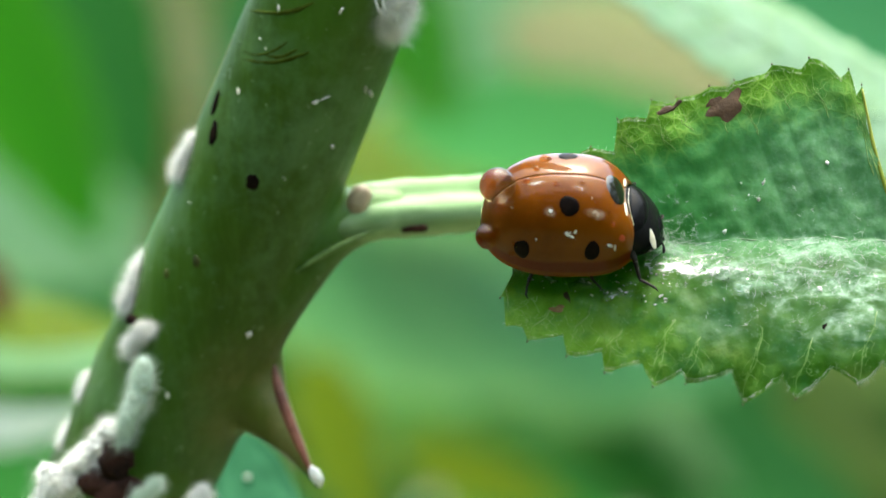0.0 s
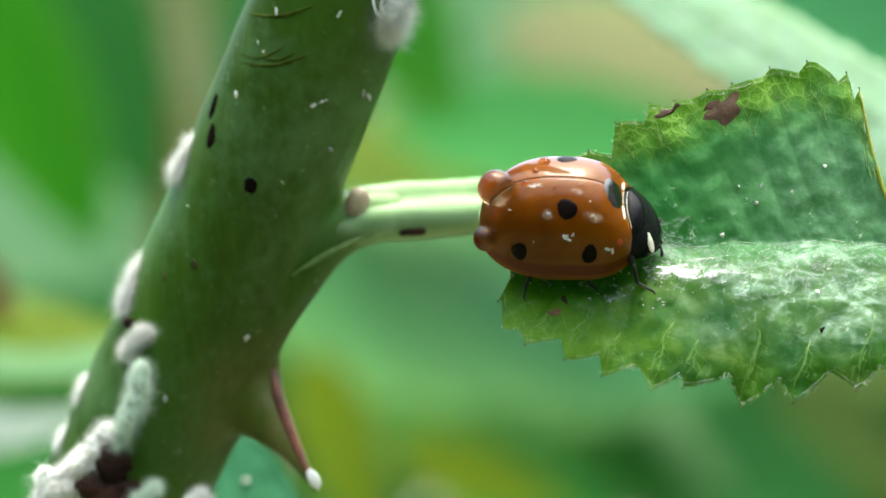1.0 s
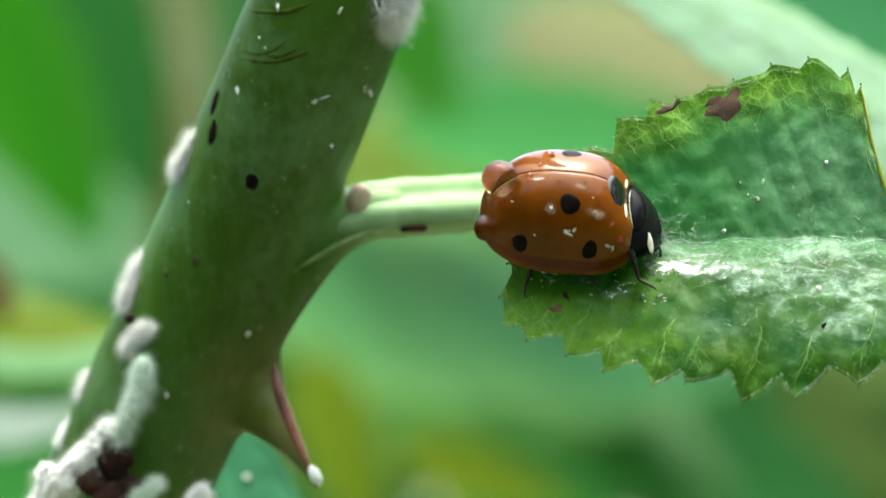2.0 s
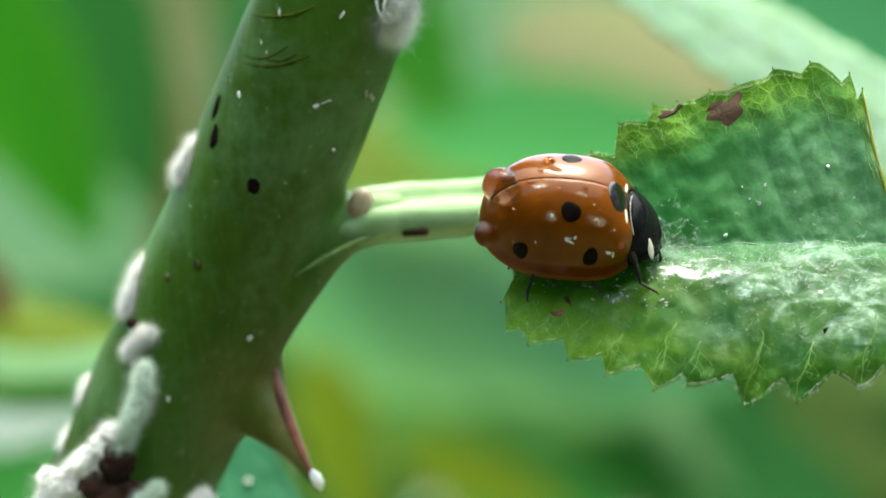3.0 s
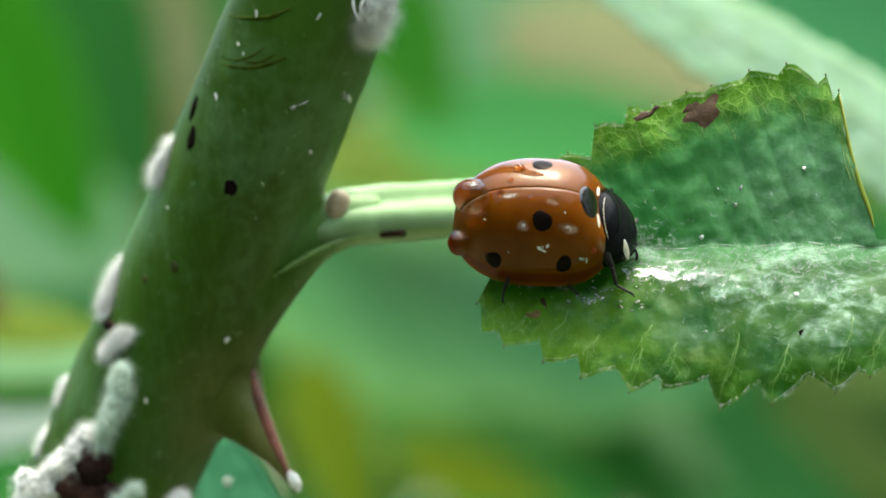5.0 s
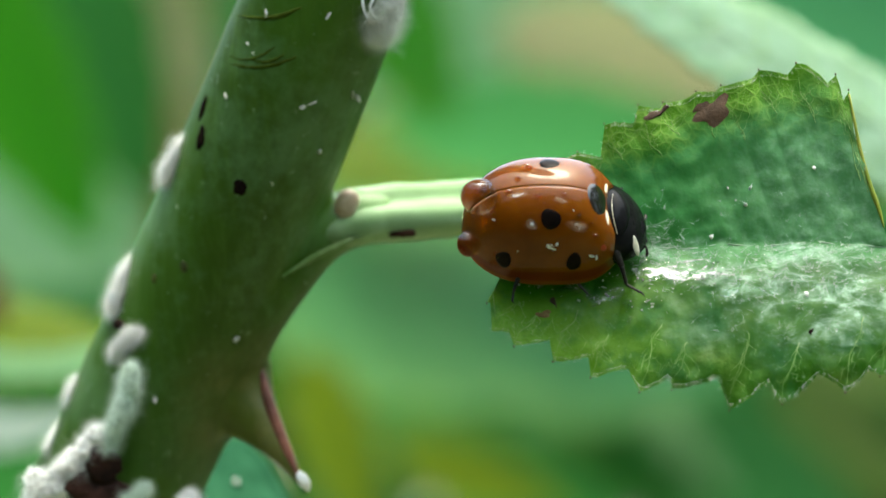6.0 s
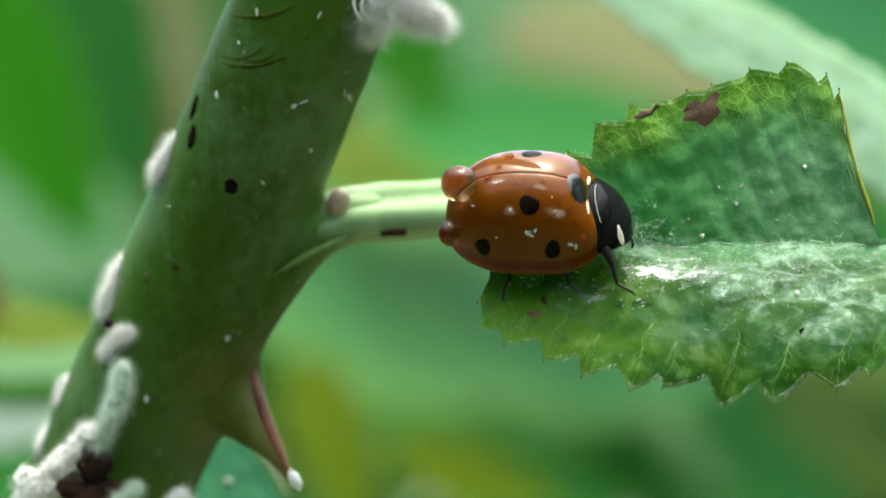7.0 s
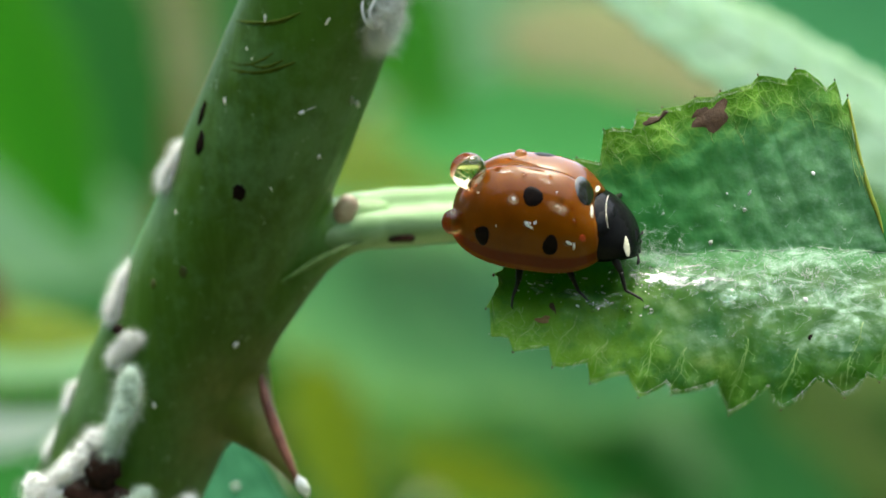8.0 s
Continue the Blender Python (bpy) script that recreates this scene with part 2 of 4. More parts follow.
def sheen_patch_material():
    """A thin patch of wax colour that paints soft sheen and reflections, worn through in places."""
    g = Graph("painted_sheen", 0.3, 0.4)
    u, v = g.uv()
    g.put(g.p.inputs["Base Color"], g.mix(g.ramp(g.noise(2400, 4, 0.65), 0.35, 0.65), (0.50, 0.34, 0.22), (0.85, 0.76, 0.66)))
    g.put(g.p.inputs["Alpha"], g.calc("MULTIPLY", g.ramp(g.noise(2000, 5, 0.7), 0.40, 0.66, 0.05, 0.50), g.ramp(u, 0.25, 1.0, 1.0, 0.0)))
    return g.m


M_SHEEN_PATCH = sheen_patch_material()
M_BLACK = plain_material("black_chitin", (0.004, 0.004, 0.005), (0.008, 0.008, 0.009), 900, 0.20, 0.12, 0.00005, 0.07)
M_SPOT = plain_material("black_spot", (0.004, 0.003, 0.003), (0.010, 0.006, 0.005), 1400, 0.30, 0.05, 0.00004, 0.03)
M_SHEEN = plain_material("glossy_black_spot", (0.004, 0.003, 0.003), (0.010, 0.006, 0.005), 1400, 0.12, 0.05, 0.00004, 0.22)
M_SHEEN.node_tree.nodes["Principled BSDF"].inputs["Coat Weight"].default_value = 0.9
M_SHEEN.node_tree.nodes["Principled BSDF"].inputs["Coat Roughness"].default_value = 0.08
M_RIDGE = plain_material("stalk_ridge", (0.055, 0.120, 0.020), (0.140, 0.230, 0.075), 900, 0.5, 0.5, 0.0001)
M_RING = plain_material("ring_bark", (0.028, 0.040, 0.003), (0.052, 0.076, 0.010), 1500, 0.8, 0.5, 0.0001, 0.05)
M_IVORY = plain_material("ivory_chitin", (0.62, 0.58, 0.46), (0.78, 0.74, 0.62), 1800, 0.35, 0.1, 0.00005)
M_LEG = plain_material("leg_chitin", (0.006, 0.005, 0.005), (0.012, 0.010, 0.008), 1600, 0.35, 0.3, 0.00004, 0.25)
M_RUST = plain_material("rust_spot", (0.20, 0.020, 0.006), (0.30, 0.040, 0.010), 3000, 0.35, 0.1, 0.00003)
M_WOOL = plain_material("wax_wool", (0.62, 0.62, 0.61), (0.85, 0.86, 0.85), 1100, 0.95, 0.5, 0.00020, 0.05, share=0.35)
M_WOOL_GREEN = plain_material("old_wax_wool", (0.46, 0.57, 0.48), (0.70, 0.80, 0.72), 1100, 0.95, 0.5, 0.00020, 0.05, share=0.35)
M_ROT = plain_material("dark_bark", (0.008, 0.004, 0.003), (0.040, 0.017, 0.012), 900, 0.8, 0.6, 0.0002, 0.1)
M_PIT = plain_material("black_pit", (0.003, 0.002, 0.002), (0.012, 0.007, 0.004), 1500, 0.9, 0.5, 0.0001, 0.05)
M_SCAR = plain_material("brown_scar", (0.024, 0.034, 0.003), (0.050, 0.062, 0.008), 1500, 0.6, 0.5, 0.0001)
M_THORN = plain_material("thorn_red", (0.10, 0.030, 0.020), (0.25, 0.095, 0.065), 420, 0.45, 0.3, 0.0001)
M_BUD = plain_material("bud_scale", (0.24, 0.15, 0.10), (0.44, 0.36, 0.27), 900, 0.5, 0.4, 0.0001)


def stalk_material():
    """Leaf stalk: stem green at its foot, pale green beyond, streaked lengthwise."""
    g = Graph("leaf_stalk", 0.5, 0.2)
    xyz = g.n.new("ShaderNodeSeparateXYZ")
    g.l.new(g.co, xyz.inputs["Vector"])
    f = g.noise(420, 4, 0.6, ((0.15, 1.0, 1.0), (0, 0, 0)))
    pale = g.mix(g.ramp(f, 0.36, 0.66), (0.15, 0.27, 0.11), (0.31, 0.44, 0.27))
    foot = g.mix(g.ramp(g.noise(700, 4), 0.36, 0.66), (0.024, 0.065, 0.004), (0.050, 0.110, 0.014))
    along = g.calc("ADD", xyz.outputs["X"], g.calc("MULTIPLY", g.calc("SUBTRACT", g.noise(500, 3), 0.5), 0.0024))
    g.put(g.p.inputs["Base Color"], g.mix(g.ramp(along, 0.2443, 0.2478), foot, pale))
    g.bump(f, 0.3, 0.0001)
    return g.m


M_STALK = stalk_material()
M_RIB = plain_material("leaf_rib", (0.14, 0.28, 0.12), (0.42, 0.58, 0.42), 900, 0.5, 0.4, 0.0001, share=0.2)
M_VEIN = plain_material("leaf_vein", (0.12, 0.27, 0.05), (0.24, 0.40, 0.12), 900, 0.5, 0.4, 0.0001, share=0.3)
M_GLAND = plain_material("gland_tip", (0.035, 0.018, 0.010), (0.10, 0.045, 0.02), 3000, 0.5, 0.3, 0.00005)
M_DEAD = plain_material("dead_tissue", (0.040, 0.020, 0.010), (0.085, 0.046, 0.022), 1200, 0.65, 0.5, 0.0001, share=0.15)
M_BLOTCH = plain_material("tan_blotch", (0.13, 0.085, 0.030), (0.22, 0.15, 0.06), 1500, 0.6, 0.4, 0.0001, 0.1)
M_YELLOW_EDGE = plain_material("yellow_margin", (0.18, 0.25, 0.03), (0.32, 0.35, 0.06), 700, 0.5, 0.3, 0.0001, share=0.3)
# upper-half greens raised, a bluish waxy sheen put into the colour
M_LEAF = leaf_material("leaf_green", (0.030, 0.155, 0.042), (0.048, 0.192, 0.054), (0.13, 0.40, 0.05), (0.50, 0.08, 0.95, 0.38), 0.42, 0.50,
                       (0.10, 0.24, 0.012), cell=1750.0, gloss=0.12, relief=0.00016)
M_LEAF_PALE = leaf_material("leaf_mildewed", (0.06, 0.20, 0.09), (0.10, 0.27, 0.12), (0.20, 0.42, 0.12), (0.18, 0.9, 0.62, 1.0), 0.35, 0.5)
M_LEAF_TEAL = plain_material("leaf_teal", (0.022, 0.115, 0.050), (0.036, 0.150, 0.070), 160, 0.8, 0.2, 0.0001, 0.2)


# ---- building helpers: all shapes are drawn in millimetres round HOME ----
def at(u, v, d):
    """The point u, v millimetres from the middle of the view, d millimetres behind the sharp plane."""
    k = 1 + d / 170.0
    return Vector((u * k, d, v * k))


def thing(name, where, label, category, group="", kind=""):
    """An Empty at the base of a thing, at a place in millimetres."""
    ob = new(name)
    ob.location = HOME + Vector(where) * MM
    ob.empty_display_size = 0.002
    return tagged(ob, label, category, group, kind)


def part(name, bm, material, parent=None, label="", local=False, smooth=True):
    """Links a bmesh, drawn in millimetres, as one mesh under a thing or a part."""
    shift = Vector((0, 0, 0))
    if not local:
        root = parent
        while root is not None and root.parent is not None:
            root = root.parent
        shift = HOME - (root.location if root is not None else Vector((0, 0, 0)))
    for v in bm.verts:
        v.co = v.co * MM + shift
    me = bpy.data.meshes.new(name)
    bm.to_mesh(me)
    bm.free()
    me.materials.append(material)
    if smooth:
        me.polygons.foreach_set("use_smooth", [True] * len(me.polygons))
    ob = new(name, me)
    ob.parent = parent
    return tagged(ob, label)


def sheet(rows, close=False, uvs=None):
    """A bmesh of quads over a grid of points."""
    bm = bmesh.new()
    grid = [[bm.verts.new(p) for p in row] for row in rows]
    layer = bm.loops.layers.uv.new("UVMap") if uvs else None
    for i in range(len(grid) - 1):
        n = len(grid[i])
        for j in range(n if close else n - 1):
            k = (j + 1) % n
            f = bm.faces.new((grid[i][j], grid[i][k], grid[i + 1][k], grid[i + 1][j]))
            if uvs:
                for loop, (a, b) in zip(f.loops, ((i, j), (i, k), (i + 1, k), (i + 1, j))):
                    loop[layer].uv = uvs[a][b]
    return bm


def smooth_path(points, n):
    """n points along a Catmull-Rom curve through tuples of any length."""
    p = [np.array(q, float) for q in points]
    p = [2 * p[0] - p[1]] + p + [2 * p[-1] - p[-2]]
    out = []
    spans = len(p) - 3
    for i in range(n):
        s = i / (n - 1) * spans
        k = min(int(s), spans - 1)
        t = s - k
        a, b, c, d = p[k:k + 4]
        out.append(0.5 * (2 * b + (c - a) * t + (2 * a - 5 * b + 4 * c - d) * t * t + (3 * b - a - 3 * c + d) * t ** 3))
    return out


def tube(points, n=24, sides=14, wobble=0.0, seed=0, flat=1.0, profile=None, caps=True):
    """A tube through (x, y, z, radius) points; flat squeezes it along the line of sight."""
    path = smooth_path(points, n)
    rows = []
    side = None
    for i, q in enumerate(path):
        c = Vector(q[:3])
        ahead = Vector(path[min(i + 1, n - 1)][:3]) - Vector(path[max(i - 1, 0)][:3])
        ahead.normalize()
        back = Vector((0, 1, 0)) if side is None else side
        back = (back - ahead * back.dot(ahead)).normalized()
        side = back
        up = ahead.cross(back)
        r = max(q[3], 0.001)
        row = []
        for j in range(sides):
            a = 2 * math.pi * j / sides
            k = profile(a) if profile else 1.0
            if wobble:
                k += wobble * noise.noise(Vector((math.cos(a) * 1.5, math.sin(a) * 1.5, i * 0.35 + seed * 7.1)))
            row.append(c + up * (math.cos(a) * r * k) + back * (math.sin(a) * r * k * flat))
        rows.append(row)
    bm = sheet(rows, close=True)
    if caps:
        for row, flip in ((0, False), (n - 1, True)):
            bm.verts.ensure_lookup_table()
            vs = [bm.verts[row * sides + j] for j in range(sides)]
            bm.faces.new(vs if flip else vs[::-1])
    bmesh.ops.recalc_face_normals(bm, faces=bm.faces)
    return bm


def blob(centre, size, lumps=0.2, freq=1.5, seed=0, level=3, turn=None):
    """A lumpy ball with half-axes size."""
    bm = bmesh.new()
    bmesh.ops.create_icosphere(bm, subdivisions=level, radius=1)
    c, s = Vector(centre), Vector(size)
    off = Vector((seed * 3.7, seed * 1.3, seed * 5.9))
    for v in bm.verts:
        k = 1 + lumps * noise.fractal(v.co * freq + off, 1.0, 2.0, 4)
        p = Vector((v.co.x * s.x, v.co.y * s.y, v.co.z * s.z)) * k
        v.co = (turn @ p if turn else p) + c
    return bm


def join(bms):
    """Several bmeshes in one."""
    out = bmesh.new()
    for b in bms:
        me = bpy.data.meshes.new("tmp")
        b.to_mesh(me)
        b.free()
        out.from_mesh(me)
        bpy.data.meshes.remove(me)
    return out


def fibres(base, number, length, width, seed, droop=0.3):
    """Fine curved hairs standing on points (place, outward)."""
    rng = random.Random(seed)
    bm = bmesh.new()
    for _ in range(number):
        p, n = base[rng.randrange(len(base))]
        d = (n + Vector((rng.uniform(-1, 1), rng.uniform(-1, 1), rng.uniform(-1, 1))) * 0.9).normalized()
        s = d.cross(Vector((rng.uniform(-1, 1), rng.uniform(-1, 1), rng.uniform(-1, 1)))).normalized()
        ln = length * rng.uniform(0.4, 1.3)
        bend = Vector((rng.uniform(-1, 1), rng.uniform(-1, 1), rng.uniform(-1, 0.4))) * droop
        pts = [p + d * ln * t + bend * ln * t * t for t in (0, 0.5, 1.0)]
        w = width * rng.uniform(0.6, 1.3)
        a, b = bm.verts.new(pts[0] - s * w), bm.verts.new(pts[0] + s * w)
        c, e = bm.verts.new(pts[1] - s * w * 0.8), bm.verts.new(pts[1] + s * w * 0.8)
        f = bm.verts.new(pts[2])
        bm.faces.new((a, b, e, c))
        bm.faces.new((c, e, f))
    return bm


# ---- ground ----
bm = bmesh.new()
side = 90
for i in range(side + 1):
    for j in range(side + 1):
        x, y = [math.copysign(abs(2 * q / side - 1) ** 4, q - side / 2) * 600000 for q in (i, j)]
        bump = 18 * noise.fractal(Vector((x, y, 0)) * 0.004, 1.0, 2.0, 4) if abs(x) + abs(y) < 20000 else 0
        bm.verts.new((x, y, -600 + bump))
bm.verts.ensure_lookup_table()
for i in range(side):
    for j in range(side):
        k = i * (side + 1) + j
        bm.faces.new((bm.verts[k], bm.verts[k + side + 1], bm.verts[k + side + 2], bm.verts[k + 1]))
M_SOIL = plain_material("garden_soil", (0.055, 0.065, 0.030), (0.110, 0.110, 0.060), 9.0, 0.95, 0.6, 0.02)
tagged(part("ground", bm, M_SOIL, None), "dark garden soil with green growth", "ground", kind="structure")


# ---- rose stem ----
def stem_centre(v):
    """Centre and radius of the stem at the height v in the view."""
    d = 13.2 - 0.32 * v
    u = -8.54 + 0.4235 * v - 0.0016 * v * v
    c = at(u, v, d)
    return c, 3.52 - 0.012 * v


def on_stem(u, v, lift=0.0):
    """The point of the stem's near face at u, v, and the outward direction there."""
    c, r = stem_centre(v)
    axis = (stem_centre(v + 0.5)[0] - stem_centre(v - 0.5)[0]).normalized()
    r *= 1.0 if v > -10 else 1.1
    x = u * (1 + (c.y - r) / 170.0) - c.x
    z = v * (1 + (c.y - r) / 170.0) - c.z
    # meet the line of sight with the round stem
    a = 1 - axis.y ** 2
    b = -(x * axis.x + z * axis.z) * axis.y
    e = x * x + z * z - (x * axis.x + z * axis.z) ** 2 - r * r
    y = (-b - math.sqrt(max(b * b - a * e, 0.0))) / a
    d = Vector((x, y, z))
    out = (d - axis * d.dot(axis)).normalized()
    return c + d + out * lift, out


def rose_stem():
    root = thing("rose_plant", (-250, 160, -600), "thick green rose stem with thorn, scars and dark spots", "rose plant")
    foot = [(-262, 170, -606, 6.5), (-215, 145, -500, 6.2), (-140, 95, -320, 5.2), (-70, 52, -160, 4.4)]
    pts = []
    for v in (-60, -36, -24, -18, -14, -10, -6, -2, 2, 6, 10, 14, 20, 30, 45):
        c, r = stem_centre(v)
        pts.append((c.x, c.y, c.z, r * (1.10 if v < -10 else 1.0)))
    part("stem_foot", tube(foot + pts[:2], 60, 32, 0.02, 1), M_STEM, root)
    # the stem with the swollen collar below the leaf stalk and the broad foot of the thorn, grown together
    collar = [(-9.6, -6.6, 16.2, 2.2), (-8.95, -4.1, 14.2, 2.35), (-7.35, -1.75, 12.9, 2.1), (-4.9, 0.62, 12.8, 1.50), (-3.2, 1.35, 13.2, 1.25), (-1.6, 1.66, 13.8, 1.0)]
    spur = [(-9.2, -1.0, 15.6, 1.7), (-8.55, -4.0, 14.6, 2.15), (-7.80, -5.75, 14.0, 1.78), (-6.80, -7.0, 13.3, 1.04), (-5.95, -8.1, 12.8, 0.56), (-5.25, -9.2, 12.4, 0.28), (-4.95, -9.9, 12.2, 0.08)]
    trunk = part("stem", join([tube(pts, 120, 48, 0.012, 1), tube([(*at(*q[:3]), q[3]) for q in collar], 30, 24, 0.05, 2, 0.9),
                               tube([(*at(*q[:3]), q[3]) for q in spur], 48, 24, 0.05, 6, 0.85)]), M_STEM, root)
    melt = trunk.modifiers.new("grown_together", "REMESH")
    melt.mode, melt.voxel_size, melt.use_smooth_shade = "VOXEL", 0.00013, True
    soft = trunk.modifiers.new("soft", "SMOOTH")
    soft.iterations, soft.factor = 40, 0.5

    def channel(a):
        return 1.0 - 0.34 * max(0.0, math.cos(a + 0.80)) ** 6 + 0.05 * math.cos(3 * a)

    stalk = [(-7.2, -1.0, 13.6, 0.9), (-5.2, 0.75, 12.9, 1.2), (-3.5, 1.36, 13.0, 1.28), (-1.9, 1.58, 13.6, 1.30), (0.4, 1.74, 14.0, 1.28), (2.6, 1.86, 14.4, 1.26),
             (6.0, 1.7, 15.5, 1.25), (12.0, 0.2, 18.0, 1.1), (20.0, -1.1, 22.0, 1.0), (30.0, -1.8, 26.0, 0.9)]
    petiole = part("petiole", tube([(*at(u, v, d), r) for u, v, d, r in stalk], 90, 30, 0.05, 3, 1.0, channel), M_STALK, root,
                   "pale green channelled leaf stalk")
    mark = []
    for u, w in ((-1.45, 0.30), (-1.15, 0.42), (-0.85, 0.30)):
        mark.append(blob(at(u, 0.85 + 0.03 * u, 12.62), (w, 0.14, 0.17), 0.25, 2.0, u, 2))
    part("bark_mark", join(mark), M_ROT, petiole, "dark brown scar on the leaf stalk")
    part("ridge", tube([(*at(u, v, d), r) for u, v, d, r in ((-6.9, -1.35, 11.3, 0.02), (-5.8, -0.80, 11.15, 0.08), (-4.7, -0.15, 11.3, 0.12), (-3.5, 0.45, 11.7, 0.10), (-2.6, 0.75, 12.2, 0.03))],
                        24, 8, 0.5, 4), M_RIDGE, root, "pale ridge running down from the leaf stalk")
    part("axil_bud", blob(at(-3.42, 1.92, 12.2), (0.50, 0.5, 0.80), 0.12, 1.4, 5, 3, Euler((0, radians(20), 0)).to_matrix()), M_BUD, root, "pinkish pale axillary bud")

    # the thorn's red ridge and pale tip
    red = [(-6.92, -4.3, 13.4, 0.06), (-6.74, -5.2, 13.2, 0.20), (-6.46, -6.3, 12.9, 0.27), (-5.97, -7.5, 12.6, 0.24), (-5.50, -8.6, 12.3, 0.12), (-5.2, -9.2, 12.1, 0.08)]
    part("red_ridge", tube([(*at(u, v, d), r) for u, v, d, r in red], 30, 12, 0.15, 7), M_THORN, root, "dull red ridge along the downward thorn")
    part("pale_tip", blob(at(-5.12, -9.15, 11.4), (0.26, 0.22, 0.48), 0.15, 2, 8, 3, Euler((0, radians(-28), 0)).to_matrix()), M_WOOL, root, "whitish waxy thorn tip")

    # dark lenticels, healed rings and wax flecks
    def lenticel(u, v, a, b, lean=0.0, mat=M_PIT, name="lenticel", lift=0.0):
        p, n = on_stem(u, v, lift)
        turn = n.to_track_quat("Z", "Y").to_matrix() @ Euler((0, 0, radians(lean))).to_matrix()
        part(name, blob(p, (a, b, 0.06), 0.6 if mat == M_WOOL else 0.3, 2.0, u + v, 3, turn), mat, root)

    lenticel(-7.68, 2.69, 0.27, 0.36)
    lenticel(-9.33, 4.72, 0.26, 0.55, -10)
    lenticel(-9.28, 5.95, 0.20, 0.60, -14)
    lenticel(-9.95, -0.5, 0.16, 0.26, 10, M_SCAR)
    lenticel(-11.2, -1.0, 0.12, 0.2, 0, M_SCAR)

    def ring(u0, u1, v0, sag, r):
        pts = []
        for i in range(9):
            f = i / 8
            p, n = on_stem(u0 + (u1 - u0) * f, v0 - 0.6 * sag * math.sin(math.pi * f) + 0.2 * f, -0.045)
            pts.append((*p, r * (1.0 + 0.6 * math.sin(math.pi * f))))
        part("ring_scar", tube(pts, 30, 8, 0.6, u0, 1.0), M_RING, root)

    ring(-8.3, -5.4, 7.75, 0.50, 0.050)
    ring(-8.4, -6.3, 8.15, 0.62, 0.040)
    ring(-7.2, -5.9, 7.85, 0.30, 0.045)
    ring(-7.9, -5.2, 9.75, 0.45, 0.045)
    ring(-6.9, -5.6, 9.55, 0.15, 0.05)
    rng = random.Random(5)
    for u, v, a, b, lean in ((-2.93, 6.32, 0.09, 0.26, 60), (-3.15, 6.45, 0.04, 0.16, 20), (-5.15, 5.92, 0.07, 0.13, -65), (-4.75, 6.1, 0.012, 0.20, -65), (-4.48, 4.14, 0.07, 0.09, 0),
                             (-8.3, 6.4, 0.06, 0.14, 10), (-6.65, 9.75, 0.05, 0.16, 0), (-4.1, 9.6, 0.05, 0.18, -30), (-7.85, -3.45, 0.12, 0.13, 0), (-11.1, -5.9, 0.07, 0.14, 0)):
        lenticel(u, v, a, b, lean, M_WOOL, "wax_fleck", 0.01)
    for _ in range(4):
        v = rng.uniform(-9, 10)
        u = -8.75 + 0.4235 * v + rng.uniform(-2.4, 2.4)
        lenticel(u, v, rng.uniform(0.012, 0.022), rng.uniform(0.04, 0.10), rng.uniform(-80, 80), M_WOOL, "wax_fleck", 0.0)
    return root


rose_stem()


# ---- clumps of white wax wool on the stem ----
def wool_clump(lumps, label, seed, mat, hairs=160, length=0.5, name="wool_clump"):
    """lumps: (u, v, depth, width, height, lean) in millimetres and degrees."""
    first = lumps[0]
    root = thing(name, at(*first[:3]), label, "wax wool", "wool clumps on the stem")
    bms, base = [], []
    chain = smooth_path(lumps, 60)
    rng = random.Random(seed * 31)
    for k in range(13 * len(lumps)):
        u, v, d, w, h, lean = chain[rng.randrange(60)]
        turn = Euler((0, radians(lean), 0)).to_matrix()
        off = turn @ Vector((rng.gauss(0, 0.28) * w, rng.gauss(0, 0.15) * w, rng.gauss(0, 0.25) * h))
        q = rng.uniform(0.16, 0.52)
        b = blob(at(u, v, d) + off, (w * q, min(w, h) * q, h * q * 1.2), 0.85, 2.0, seed + k * 0.37, 3, turn)
        b.normal_update()
        base += [(x.co.copy(), x.normal.copy()) for x in b.verts]
        bms.append(b)
    mass = part("wool", join(bms), mat, root)
    melt = mass.modifiers.new("melt", "REMESH")
    melt.mode, melt.voxel_size, melt.use_smooth_shade = "VOXEL", 0.00007, True
    soft = mass.modifiers.new("soft", "SMOOTH")
    soft.iterations, soft.factor = 2, 0.5
    if hairs:
        tagged(part("wool_fuzz", fibres(base, hairs * 40 * len(lumps), length * 1.25, 0.0045, seed, 0.9), mat, root), kind="stuff")
    return root


wool_clump([(-10.55, 3.1, 11.2, 0.29, 0.45, 18), (-10.3, 3.8, 11, 0.32, 0.5, 18), (-9.9, 4.65, 11, 0.13, 0.35, 15)], "white wax wool on the stem's edge", 1, M_WOOL, 90, 0.35)
wool_clump([(-12.1, -0.25, 12.6, 0.14, 0.45, 15), (-12.45, -1.3, 12.4, 0.29, 0.5, 12), (-12.75, -2.15, 12.4, 0.46, 0.6, 12)], "white wax wool on the stem's edge above a dark spot", 2, M_WOOL, 90, 0.35)
wool_clump([(-12.65, -4, 11.8, 0.26, 0.5, 10), (-12.3, -3.4, 11.4, 0.28, 0.5, 10), (-11.7, -3.15, 11.1, 0.15, 0.3, 0)], "pinkish white wax wool with a dark spot", 3, M_WOOL, 90, 0.3)
wool_clump([(-12.15, -4.55, 10.9, 0.58, 0.6, 8), (-12.1, -5.6, 10.7, 0.66, 0.6, 8), (-12.65, -6.7, 10.7, 0.50, 0.6, 22), (-12.95, -7.7, 10.9, 0.32, 0.5, 10)], "greenish white elongated wax wool", 4, M_WOOL_GREEN, 90, 0.3)
